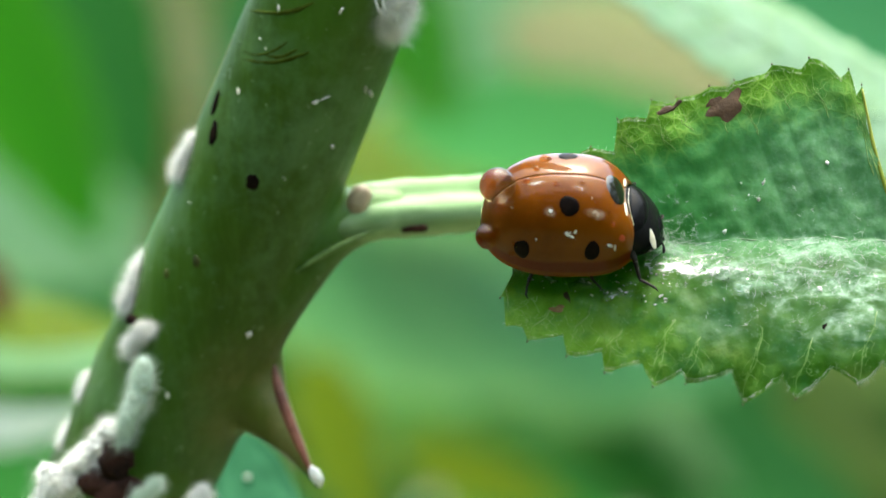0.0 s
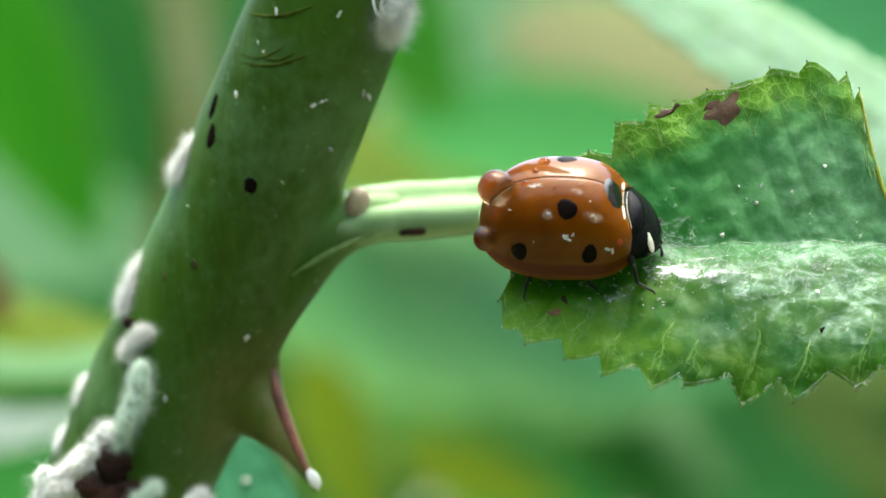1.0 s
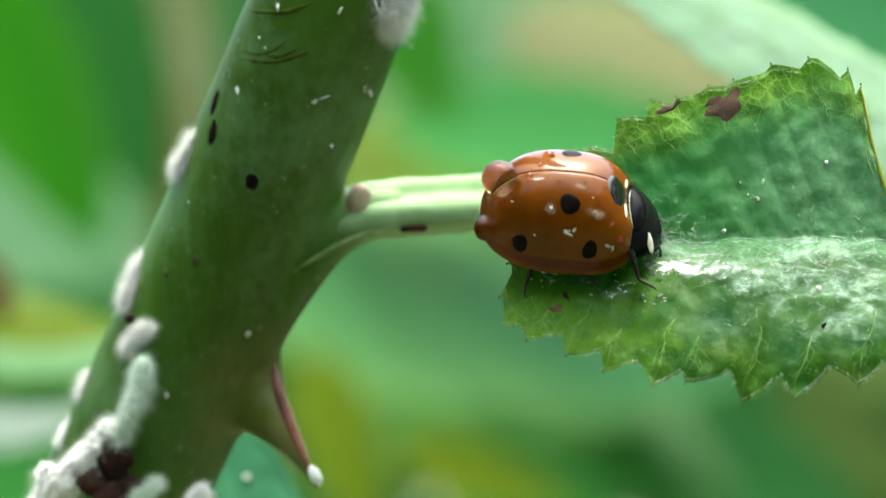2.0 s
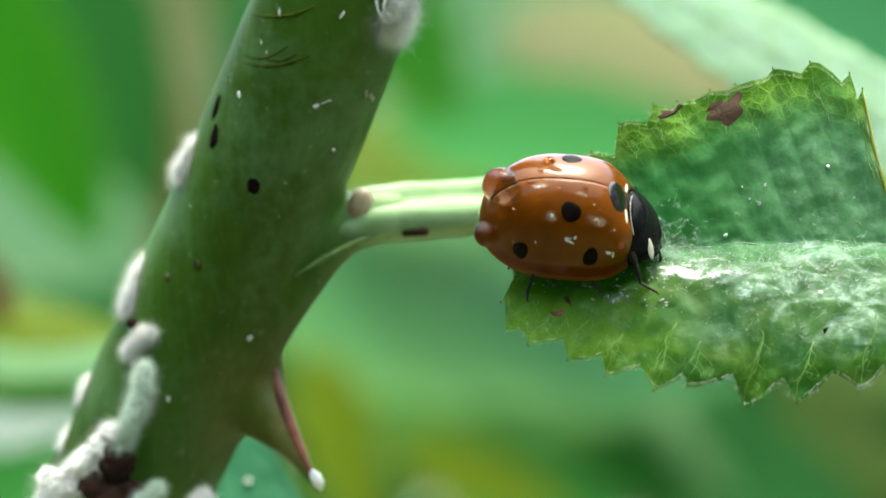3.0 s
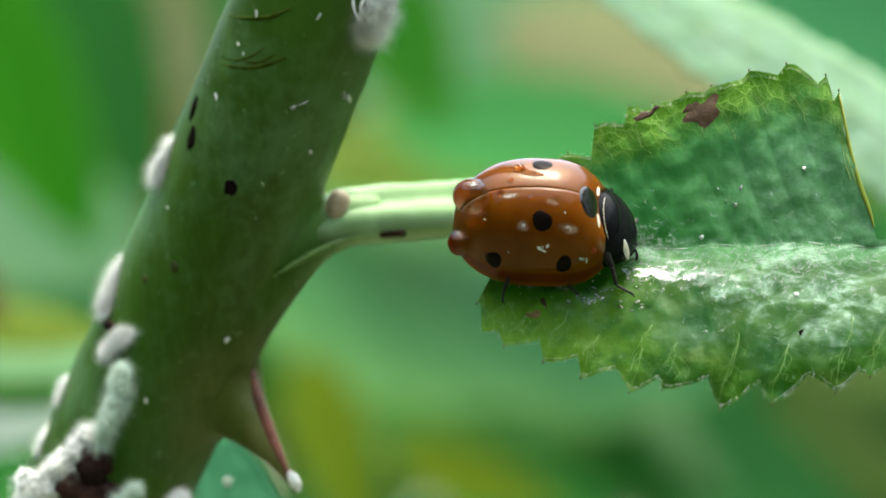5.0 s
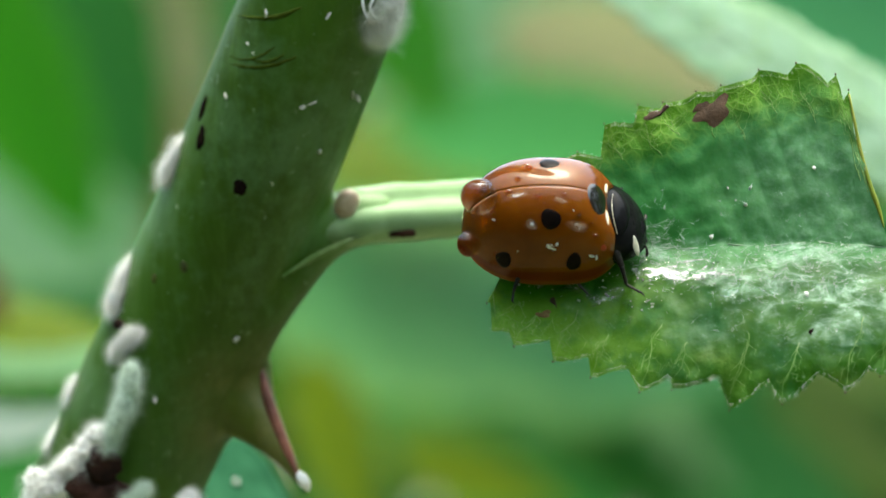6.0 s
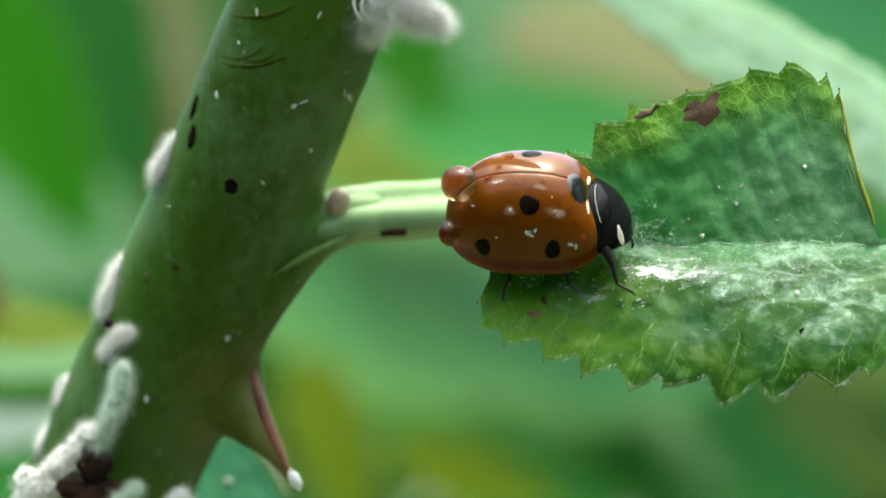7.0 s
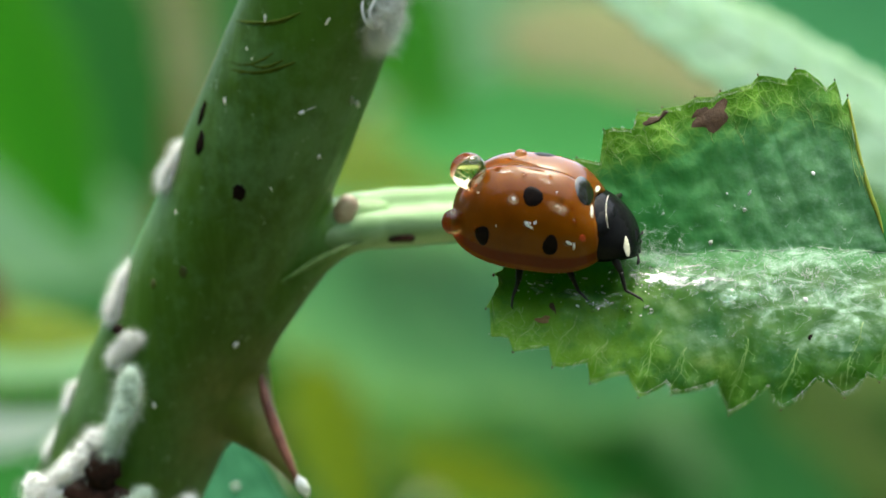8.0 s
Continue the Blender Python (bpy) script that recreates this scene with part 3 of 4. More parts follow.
wool_clump([(-13.1, -7.1, 11.2, 0.45, 0.5, 40), (-13.9, -7.9, 11.3, 0.75, 0.7, 40), (-14.9, -8.9, 11.6, 0.85, 0.8, 35), (-15.7, -9.9, 12.0, 0.95, 0.8, 35), (-16.3, -11.0, 12.4, 0.9, 0.8, 35)], "thick greyish white wax wool over dark bark", 5, M_WOOL, 100, 0.35)
wool_clump([(-14.2, -5.2, 14.4, 0.21, 0.4, 18), (-14.5, -5.9, 14.5, 0.26, 0.4, 18)], "small white wax wool on the stem's edge", 6, M_WOOL, 80, 0.3)
wool_clump([(-14.9, -7, 14.8, 0.22, 0.4, 18), (-15.25, -7.8, 14.9, 0.29, 0.45, 18)], "small white wax wool on the stem's edge", 9, M_WOOL, 80, 0.3)
wool_clump([(-11.5, -9.35, 10.6, 0.21, 0.24, -20), (-12.1, -9.9, 10.7, 0.38, 0.28, -20), (-12.6, -10.6, 10.9, 0.38, 0.32, 0)], "thin patchy white wax wool low on the stem", 7, M_WOOL_GREEN, 80, 0.3)
wool_clump([(-9.6, -9.7, 10.6, 0.34, 0.3, 10), (-10.1, -10.3, 10.7, 0.5, 0.4, 10)], "thin patchy white wax wool low on the stem", 10, M_WOOL, 80, 0.3)
TOP_WOOL = wool_clump([(-2.0, 8.75, 8.0, 0.42, 0.42, 10), (-2.1, 9.4, 7.7, 0.75, 0.6, 10), (-2.0, 10.1, 7.5, 0.98, 0.8, 0), (-1.8, 11.2, 7.5, 1.0, 0.8, 0)], "white woolly scale insect high on the stem", 8, M_WOOL, 130, 0.45)
for k, path in enumerate((((-2.55, 10.75, 7.0, 0.05), (-2.72, 10.2, 6.6, 0.06), (-2.58, 9.6, 6.3, 0.05), (-2.30, 9.30, 6.6, 0.04)),
                          ((-2.05, 10.75, 6.6, 0.05), (-2.40, 10.05, 6.2, 0.06), (-2.36, 9.7, 6.2, 0.05), (-2.15, 9.5, 6.4, 0.04)))):
    part("leg", tube([(*at(*q[:3]), q[3]) for q in path], 20, 8, 0.2, k), M_WOOL, TOP_WOOL, "thin pale jointed leg")
rot = thing("rot_patch", at(-13.5, -9.2, 10.6), "dark brown rotten bark patch beside white wool", "bark patch")
part("bark", join([blob(at(-13.2, -8.5, 10.9), (0.75, 0.2, 0.85), 0.3, 1.7, 11, 3), blob(at(-13.7, -9.5, 11.1), (1.1, 0.2, 0.7), 0.3, 1.7, 12, 3), blob(at(-13.0, -10.0, 11.0), (1.2, 0.2, 1.0), 0.4, 1.7, 14, 3),
                   blob(at(-12.6, -2.85, 11.2), (0.28, 0.15, 0.22), 0.3, 1.7, 13, 2)]), M_ROT, rot)
# ---- leaves ----
def saw(x, pitch, shift, lean, seed):
    """Height 0 to 1 of a row of teeth that lean towards the apex, uneven from tooth to tooth."""
    q = x / pitch + shift + 0.16 * math.sin(x * 1.3 + seed)
    k = math.floor(q)
    p = q - k
    grow = 0.7 + 0.55 * (0.5 + 0.5 * math.sin(k * 12.9898 + seed * 4.1))
    f = p / lean if p < lean else (1 - p) / (1 - lean)
    f = f ** 0.85
    fine = 0.10 * abs(math.sin(p * math.pi * 3))
    return grow * f + fine


class Blade:
    """A toothed, folded leaf along x. lower and upper give the half widths, fold the way each half goes back and forth."""

    def __init__(self, x0, x1, lower, upper, rib, lie_low, lie_up, pitch, depth, seed, bulge=0.16, shear=0.0):
        self.x0, self.x1, self.lower, self.upper, self.rib = x0, x1, lower, upper, rib
        self.lie = (lie_low, lie_up)
        self.pitch, self.depth, self.seed, self.bulge, self.shear = pitch, depth, seed, bulge, shear

    def reach(self, x, up):
        w = (self.upper if up else self.lower)(x)
        edge = (x - self.x0) / (self.x1 - self.x0)
        fade = min(1, edge * 25, (1 - edge) * 12)
        cut = self.depth * (0.6 if up else 1.0) * (1 - saw(x, self.pitch, 0.3 if up else 0.0, 0.10 if up else 0.22, self.seed + (5 if up else 0))) * max(fade, 0)
        return max(w - cut, 0.02)

    def point(self, x, t, up, lift=0.0):
        y0, z0 = self.rib(x)
        w = self.reach(x, up)
        s = w * t
        a, b = self.lie[1 if up else 0]
        sign = 1 if up else -1
        y = y0 + sign * (a * s + b * s * s / 6)
        z = z0 + sign * s
        vein = math.sin((x + t * 1.7 + 0.5 * math.sin(x * 0.9)) * math.pi / self.pitch)
        b = self.bulge * (0.35 if up else 1.0) * (abs(vein) - 0.5) * math.sin(math.pi * min(t * 1.15, 1)) + 0.25 * noise.noise(Vector((x * 0.35, t * 2, self.seed + sign))) * t
        b += 0.10 * noise.noise(Vector((x * 1.3, t * 5, self.seed + 3 * sign)))
        b += lift
        n = Vector((0, -0.75, 0.62 if not up else 0.4)).normalized()
        return Vector((x - self.shear * t * math.exp(-(x - self.x0) / 2.0), y, z)) + n * b

    def mesh(self, cols, rows):
        grid, uvs = [], []
        for i in range(cols + 1):
            x = self.x0 + (self.x1 - self.x0) * i / cols
            line, uv = [], []
            for j in range(-rows, rows + 1):
                t = (abs(j) / rows) ** 0.9
                line.append(self.point(x, t, j > 0))
                uv.append((i / cols, -t if j > 0 else t))
            grid.append(line)
            uvs.append(uv)
        return sheet(grid, uvs=uvs)

    def vein(self, x, up, n=12, run=1.9, r=0.055, reach=0.96, m=None, begin=0.0):
        pts = []
        for i in range(n):
            t = begin + (reach - begin) * i / (n - 1)
            xx = min(max(x - run * t ** 1.2 + 0.30 * math.sin(t * 6 + x * 5) * t + 0.10 * math.sin(t * 17 + x * 3), self.x0 + 0.1), self.x1 - 0.1)
            p = self.point(xx, t, up, 0.0)
            if m:
                p = m @ p
            pts.append((*p, r * (1.15 - t)))
        return tube(pts, n * 2, 6, 0.2, x)


def thicken(ob, t, way=-1):
    s = ob.modifiers.new("thickness", "SOLIDIFY")
    s.thickness, s.offset = t * MM, way


def low_half(x):
    if x < 13:
        return 6.12 * max(1 - (abs(13 - x) / 11.25) ** 2.5, 0.0) ** 0.5
    return 6.12 * max(1 - ((x - 13) / 8.6) ** 2.6, 0.0) ** 0.6


def high_half(x):
    t = min(max((x - 4.4) / 14.3, 0), 1)
    return 8.05 * t ** 0.34 * (1 - t ** 10) ** 0.6


def main_rib(x):
    return 0.5 + 0.01 * x, 0.52 - 0.012 * x + 0.12 * math.sin(x * 0.5) + 0.05 * math.sin(x * 1.7) + 0.03 * math.sin(x * 3.3 + 1)


class ToothedBlade(Blade):
    """A blade whose margin runs from notch to tooth tip: each tooth is (u, v) of the notch before it, then (u, v) of its tip."""

    def cut_teeth(self, low_teeth, high_teeth):
        self.edge, self.tips = {}, {}
        for up, teeth in ((False, low_teeth), (True, high_teeth)):
            line, tips = [], []
            for nu, nv, tu, tv in teeth:
                line.append((*self.settle(nu, nv, up), 0))
                line.append((*self.settle(tu, tv, up), 1))
                tips.append(line[-1][0])
            self.edge[up], self.tips[up] = line, tips
        return self

    def slide(self, x, t, up):
        if up:
            return 0.0
        k = self.shear * t * t + 0.30 * math.exp(-((t - 0.44) / 0.045) ** 2)
        return k * math.exp(-(x - self.x0) / 2.0)

    def settle(self, u, v, up):
        """The place along the rib and the distance from it that show at u, v."""
        x, r = u, 1.0
        sign = 1 if up else -1
        a, b = self.lie[1 if up else 0]
        for _ in range(30):
            y0, z0 = self.rib(x)
            y = y0 + sign * (a * r + b * r * r / 6)
            k = 1 + y / 170.0
            r = max(sign * (v * k - z0), 0.02)
            x = max(u * k + self.slide(x, 1.0, up), self.x0)
        return x, r

    def reach(self, x, up):
        line = self.edge[up]
        if x <= line[0][0]:
            q = (x - self.x0) / max(line[0][0] - self.x0, 0.01)
            return max(line[0][1] * max(q, 0) ** 0.5, 0.02) if up else line[0][1]
        for (xa, ra, tip), (xb, rb, _) in zip(line, line[1:]):
            if x <= xb:
                f = (x - xa) / max(xb - xa, 1e-4)
                f = f ** 1.35 if tip else f ** 0.9
                fray = 0.05 * noise.noise(Vector((x * 5.0, 3.0 if up else 1.0, 0))) * math.sin(math.pi * f)
                return max(ra + (rb - ra) * f + fray, 0.02)
        q = (self.x1 - x) / max(self.x1 - line[-1][0], 0.01)
        return max(line[-1][1] * max(q, 0) ** 0.5, 0.02)

    def point(self, x, t, up, lift=0.0):
        y0, z0 = self.rib(x)
        r = self.reach(x, up) * t
        a, b = self.lie[1 if up else 0]
        sign = 1 if up else -1
        y, z = y0 + sign * (a * r + b * r * r / 6), z0 + sign * r
        # the tissue swells between the side veins and puckers at random
        vein = math.sin((x + 0.42 * r + 0.4 * math.sin(x * 0.9)) * math.pi / self.pitch)
        rise = self.bulge * (0.6 if up else 1.0) * (abs(vein) - 0.6) * min(r / 1.5, 1.0)
        rise += 0.16 * noise.noise(Vector((x * 0.45, r * 0.5, self.seed + sign))) * min(r / 2, 1)
        rise += 0.10 * noise.noise(Vector((x * 1.4, r * 1.3, self.seed + 3 * sign)))
        rise += 0.014 * noise.noise(Vector((x * 3.5, r * 3.5, self.seed)))
        n = Vector((0, -0.75, 0.62 if not up else 0.4)).normalized()
        return Vector((x - self.slide(x, t, up), y, z)) + n * (rise + lift)

    def mesh(self, cols, rows):
        xs = [self.x0 + (self.x1 - self.x0) * i / cols for i in range(cols + 1)]
        xs = sorted(xs + [p[0] for up in (False, True) for p in self.edge[up]])
        grid, uvs = [], []
        for x in xs:
            line, uv = [], []
            for j in range(-rows, rows + 1):
                t = (abs(j) / rows) ** 0.9
                env = max((high_half if j > 0 else low_half)(x), 0.8)
                side = self.reach(x, j > 0) * t / env
                line.append(self.point(x, t, j > 0))
                uv.append(((x - self.x0) / (self.x1 - self.x0), -side if j > 0 else side))
            grid.append(line)
            uvs.append(uv)
        return sheet(grid, uvs=uvs)

    def side_vein(self, tip, up, run, r, begin, twigs, seed):
        """A side vein that bends away from the rib and ends in a tooth, and the twigs that leave it."""
        rng = random.Random(seed)

        def line(x_end, t0, t1, lead, width, n=16):
            pts = []
            for i in range(n):
                f = i / (n - 1)
                t = t0 + (t1 - t0) * f
                x = x_end + lead * (1 - f) ** 1.15 + 0.16 * math.sin(f * 5 + seed) * (1 - f) * f * 4 + 0.07 * math.sin(f * 15 + seed * 2) * (1 - f)
                pts.append((*self.point(min(max(x, self.x0 + 0.05), self.x1 - 0.05), t, up, 0.0), width * (1.05 - 0.75 * f)))
            return tube(pts, n * 2, 6, 0.25, seed)

        out = [line(tip, begin, 0.97, run * (1 - begin), r)]
        for k in range(twigs):
            t0 = begin + (0.85 - begin) * (k + rng.uniform(0.2, 0.9)) / twigs
            way = 1 if k % 2 else -1
            f = (t0 - begin) / (0.97 - begin)
            x0 = tip + run * (1 - begin) * (1 - f) ** 1.15
            t1 = min(t0 + rng.uniform(0.12, 0.25), 0.95)
            x1 = x0 + way * rng.uniform(0.35, 0.8) - 0.2
            out.append(line(x1, t0, t1, x0 - x1, r * 0.6, 8))
        return join(out)


LOW_TEETH = ((2.45, -1.9, 2.28, -3.08), (3.22, -3.10, 3.42, -3.70), (4.84, -3.44, 5.00, -4.30), (6.41, -4.20, 6.52, -4.92), (8.04, -4.62, 8.48, -5.54), (9.66, -4.98, 9.80, -5.40),
             (11.62, -5.00, 12.12, -6.12), (13.70, -5.16, 14.24, -6.02), (15.68, -4.78, 16.80, -5.54), (17.72, -4.58, 18.20, -4.86), (19.2, -3.8, 19.6, -4.2), (20.5, -3.1, 20.8, -3.3))
HIGH_TEETH = ((5.1, 3.6, 5.97, 4.08), (6.90, 3.95, 7.05, 5.18), (8.22, 5.25, 8.42, 5.95), (9.30, 5.88, 9.42, 6.14), (10.35, 6.28, 10.75, 6.50), (11.50, 6.50, 11.76, 6.75),
              (13.00, 7.10, 13.28, 7.40), (14.45, 7.30, 14.78, 7.65), (16.05, 6.90, 16.38, 7.20), (16.68, 6.15, 16.90, 6.56), (17.10, 4.9, 17.12, 4.88), (17.75, 2.75, 17.76, 2.74), (18.4, 0.72, 18.45, 0.6))
MAIN = ToothedBlade(3.1, 21.5, low_half, high_half, main_rib, (1.02, -0.42), (0.16, 0.04), 1.78, 0.92, 1.0, 0.13, 0.8).cut_teeth(LOW_TEETH, HIGH_TEETH)


def rose_leaf():
    root = thing("rose_leaf", (21.5, 0.7, 0.3), "toothed green rose leaf with white mildew and wet honeydew", "leaf")
    skin = MAIN.mesh(420, 72)
    for e in skin.edges:
        e.smooth = not e.is_boundary
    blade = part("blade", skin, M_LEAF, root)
    thicken(blade, 0.02, 1)
    rib = [(*MAIN.point(x, 0.0, False, -0.035), 0.024 + 0.0008 * x) for x in np.linspace(3.2, 21.4, 20)]
    part("midrib", tube(rib, 80, 8, 0.25, 1), M_RIB, root, "pale raised midrib dusted white")
    for up in (False, True):
        for k, tip in enumerate(MAIN.tips[up]):
            if up and k > 9:
                continue
            part("vein", MAIN.side_vein(tip, up, 2.6 if up else 2.0, 0.018, 0.76 - 0.06 * (k % 3) if up else 0.58 + 0.1 * (k % 2), 6, k + 20 * up), M_VEIN, root)
            # dark gland at the tip of each tooth
            p = MAIN.point(tip, 1.0, up, 0.0)
            part("gland", blob(p + Vector((-0.02, 0, 0.05 if up else -0.05)), (0.034, 0.034, 0.055), 0.3, 2, tip, 2), M_GLAND, root)
    stub = MAIN.point(MAIN.x0, 0.44, False)
    part("gland", blob(stub + Vector((-0.04, 0, -0.03)), (0.05, 0.05, 0.07), 0.2, 2, 4, 2), M_GLAND, root)
    return root


LEAF = rose_leaf()


def pale_leaf():
    """The mildewed leaf behind, that hangs across from above."""
    back = Blade(0.0, 40.0, lambda x: 3.3 * math.sin(math.pi * min(max(x / 40, 0.0), 1.0)) ** 0.6 + 0.05,
                 lambda x: 3.1 * math.sin(math.pi * min(max(x / 40, 0.0), 1.0)) ** 0.6 + 0.05,
                 lambda x: (0.004 * (x - 20) ** 2, 0.0), (0.12, -0.1), (0.15, 0.1), 2.4, 0.5, 4.0, 0.14)
    m = Matrix.Translation(at(3.9, 13.9, 62.0)) @ Euler((radians(-24), radians(31), radians(8))).to_matrix().to_4x4() @ Matrix.Scale(1.16, 4)
    root = thing("rose_leaf", m @ Vector((40, 1.6, 0)), "pale green rose leaf thickly dusted with white mildew", "leaf")
    bm = back.mesh(130, 14)
    bm.transform(m)
    thicken(part("blade", bm, M_LEAF_PALE, root), 0.14, 1)
    rib = [(*(m @ back.point(x, 0.0, False, 0.0)), 0.12) for x in np.linspace(0.3, 39.5, 14)]
    part("midrib", tube(rib, 50, 8, 0.2, 1), M_RIB, root, "pale midrib")
    for k in range(12):
        for up in (False, True):
            part("vein", back.vein(5 + 2.8 * k, up, r=0.08, run=2.6, m=m), M_VEIN, root)


pale_leaf()


def teal_leaf():
    """The rounded bluish leaf end behind the thorn."""
    b = Blade(0.0, 26.0, lambda x: 2.95 * max(1 - abs(1 - x / 13) ** 2.2, 0.001) ** 0.5, lambda x: 2.95 * max(1 - abs(1 - x / 13) ** 2.2, 0.001) ** 0.5,
              lambda x: (0.0, 0.0), (0.0, 0), (0.0, 0), 3.0, 0.06, 2.0, 0.0)
    m = Matrix.Translation(at(-8.25, -7.35, 30.0)) @ Matrix.Rotation(radians(-16), 4, "X") @ Matrix.Rotation(radians(76), 4, "Y")
    root = thing("rose_leaf", m @ Vector((26, 0, 0)), "bluish green leaf with a rounded end behind the thorn", "leaf")
    bm = b.mesh(60, 10)
    bm.transform(m)
    thicken(part("blade", bm, M_LEAF_TEAL, root), 0.05, 1)
    part("midrib", tube([(*(m @ b.point(x, 0, False, -0.02)), 0.03) for x in np.linspace(0.4, 25.6, 8)], 30, 8), M_LEAF_TEAL, root)
    part("wax_fleck", blob(m @ b.point(2.3, 0.1, False, 0.15), (0.16, 0.10, 0.13), 0.3, 2, 3, 2), M_WOOL, root)


teal_leaf()


# ---- mildew, honeydew and specks on the near leaf ----
def leaf_litter():
    root = thing("honeydew_film", MAIN.point(11, 0.2, False), "shiny wet honeydew film with small clear drops on the leaf", "honeydew", kind="stuff")
    rng = random.Random(3)
    lie = Vector((0, -0.77, 0.64)).to_track_quat("Z", "Y").to_matrix()
    drops = []
    for _ in range(70):
        x = rng.gauss(10.2, 2.0)
        t = abs(rng.gauss(0.17, 0.07)) + 0.012 * (x - 9)
        if not 7.2 < x < 15.0:
            continue
        r = rng.choice((rng.uniform(0.02, 0.05), rng.uniform(0.03, 0.08)))
        spin = lie @ Euler((rng.uniform(-0.3, 0.3), rng.uniform(-0.3, 0.3), rng.uniform(-0.5, 0.5))).to_matrix()
        drops.append(blob(MAIN.point(x, min(t, 0.5), False, 0.02), (r * rng.uniform(1.0, 2.6), r, r * 0.45), 0.5, 1.8, x * 3, 2, spin))
    for _ in range(90):
        x, t = rng.uniform(3.4, 9.5), rng.uniform(0.25, 0.66)
        r = rng.uniform(0.02, 0.07)
        drops.append(blob(MAIN.point(x, t, False, 0.01), (r * rng.uniform(0.7, 1.8), r, r * 0.6), 0.4, 1.6, x * 3, 1, lie))
    tagged(part("drops", join(drops), M_HONEY, root), kind="stuff")

    # the wet film itself: a wrinkled skin that lies on the blade, its white partly painted glints
    def skin(x0, x1, t0, t1, slope, lift):
        rows, uvs = [], []
        for i in range(120):
            x = x0 + (x1 - x0) * i / 119
            ts = [t0 + (t1 - t0) * j / 33 + slope * (x - 9) for j in range(34)]
            rows.append([MAIN.point(x, t, False, lift + 0.03 * noise.fractal(Vector((x * 2.2, t * 22, 3)), 1.0, 2.0, 4)) for t in ts])
            uvs.append([(i / 119, j / 33) for j in range(34)])
        return sheet(rows, uvs=uvs)

    part("film", skin(7.3, 15.9, 0.02, 0.38, 0.006, 0.045), M_FILM, root, "shiny wet sticky film, its glints painted white")
    # painted glints that lighten the leaf below the ladybird
    part("glint_patch", skin(3.9, 8.3, 0.26, 0.60, 0.0, 0.035), M_WET_GLINTS, root, "patchy wet film, its glints painted white")
    web = thing("mildew_threads", MAIN.point(9, 0.02, True), "white woolly mildew threads along the leaf's midrib", "mildew", kind="stuff")
    base = []
    for _ in range(700):
        x = rng.choice((rng.gauss(9.0, 0.9), rng.uniform(8.0, 20.5), rng.gauss(15.5, 2.2)))
        up = rng.random() < (0.45 if x < 10.3 else 0.04)
        t = abs(rng.gauss(0.0, 0.12)) if x < 10.5 else abs(rng.gauss(0.10, 0.22))
        if 7.6 < x < 20.8 and t < 0.7:
            base.append((MAIN.point(x, t, up, 0.0), Vector((rng.uniform(-1, 1), -0.6, 0.6)).normalized()))
    tagged(part("threads", fibres(base, 6500, 0.34, 0.0026, 9, 0.9), M_WOOL_GREEN, web), kind="stuff")
    tagged(part("felt", skin(10.5, 21.2, 0.01, 0.52, 0.008, 0.030), M_FELT, web, "dull white mildew felt"), kind="stuff")
    fuzz = []
    for up in (False, True):
        for x in np.linspace(3.2, 18.2 if up else 20.0, 420):
            fuzz.append((MAIN.point(x, 0.97, up), Vector((0, -0.3, 1.0 if up else -1.0))))
    tagged(part("hairs", fibres(fuzz, 2000, 0.24, 0.0030, 10, 0.4), M_WOOL, web), kind="stuff")

    specks = []
    for x, t, up, a, b in ((13.0, 0.34, True, 0.10, 0.20), (12.8, 0.24, True, 0.14, 0.12), (12.1, 0.36, True, 0.07, 0.08), (12.4, 0.28, True, 0.05, 0.06),
                           (11.4, 0.05, True, 0.20, 0.10), (15.6, 0.42, True, 0.14, 0.12), (15.1, 0.38, False, 0.16, 0.14)):
        specks.append(blob(MAIN.point(x, t, up, 0.05), (a * 0.45, 0.03, b * 0.7), 0.8, 2.4, x, 3, Euler((0.5, x, 0)).to_matrix()))
    # tiny white flecks that paint wet glints and lift the shaded leaf
    for _ in range(70):
        x, t = rng.uniform(3.6, 9.6), rng.uniform(0.22, 0.52)
        a = rng.choice((0.010, 0.016, 0.022, 0.045)) * rng.uniform(0.6, 1.3)
        specks.append(blob(MAIN.point(x, t, False, 0.03), (a * rng.uniform(0.8, 2.0), 0.02, a), 0.9, 2.2, x * 7, 2, Euler((0.7, rng.uniform(-1, 1), 0)).to_matrix()))
    tagged(part("wax_specks_and_glints", join(specks), M_WOOL, web, "white wax specks and painted wet glints"), kind="stuff")

    def stain(x, t, up, a, b, mat, label, lean=0):
        """A dry patch draped over the blade; a, b half-axes in millimetres."""
        w = MAIN.reach(x, up)
        c, q = math.cos(radians(lean)), math.sin(radians(lean))
        rows = []
        for i in range(6):
            row = []
            for j in range(22):
                th = 2 * math.pi * j / 22
                k = i / 5 * (1 + 0.22 * math.sin(3 * th + x) + 0.12 * math.sin(5 * th + 2 * x))
                dx, dz = a * k * math.cos(th), b * k * math.sin(th)
                row.append(MAIN.point(x + dx * c - dz * q, min(max(t + (dx * q + dz * c) / w, 0.01), 0.99), up, 0.045 - 0.03 * (i / 5) ** 3))
            rows.append(row)
        bm = sheet(rows, close=True)
        bmesh.ops.remove_doubles(bm, verts=bm.verts, dist=0.0005)
        bmesh.ops.recalc_face_normals(bm, faces=bm.faces)
        part("spot", bm, mat, LEAF, label)

    stain(15.2, 0.66, False, 0.10, 0.10, M_PIT, "dark speck on the leaf")
    stain(5.05, 0.60, False, 0.11, 0.15, M_DEAD, "brown speck on the leaf", 30)
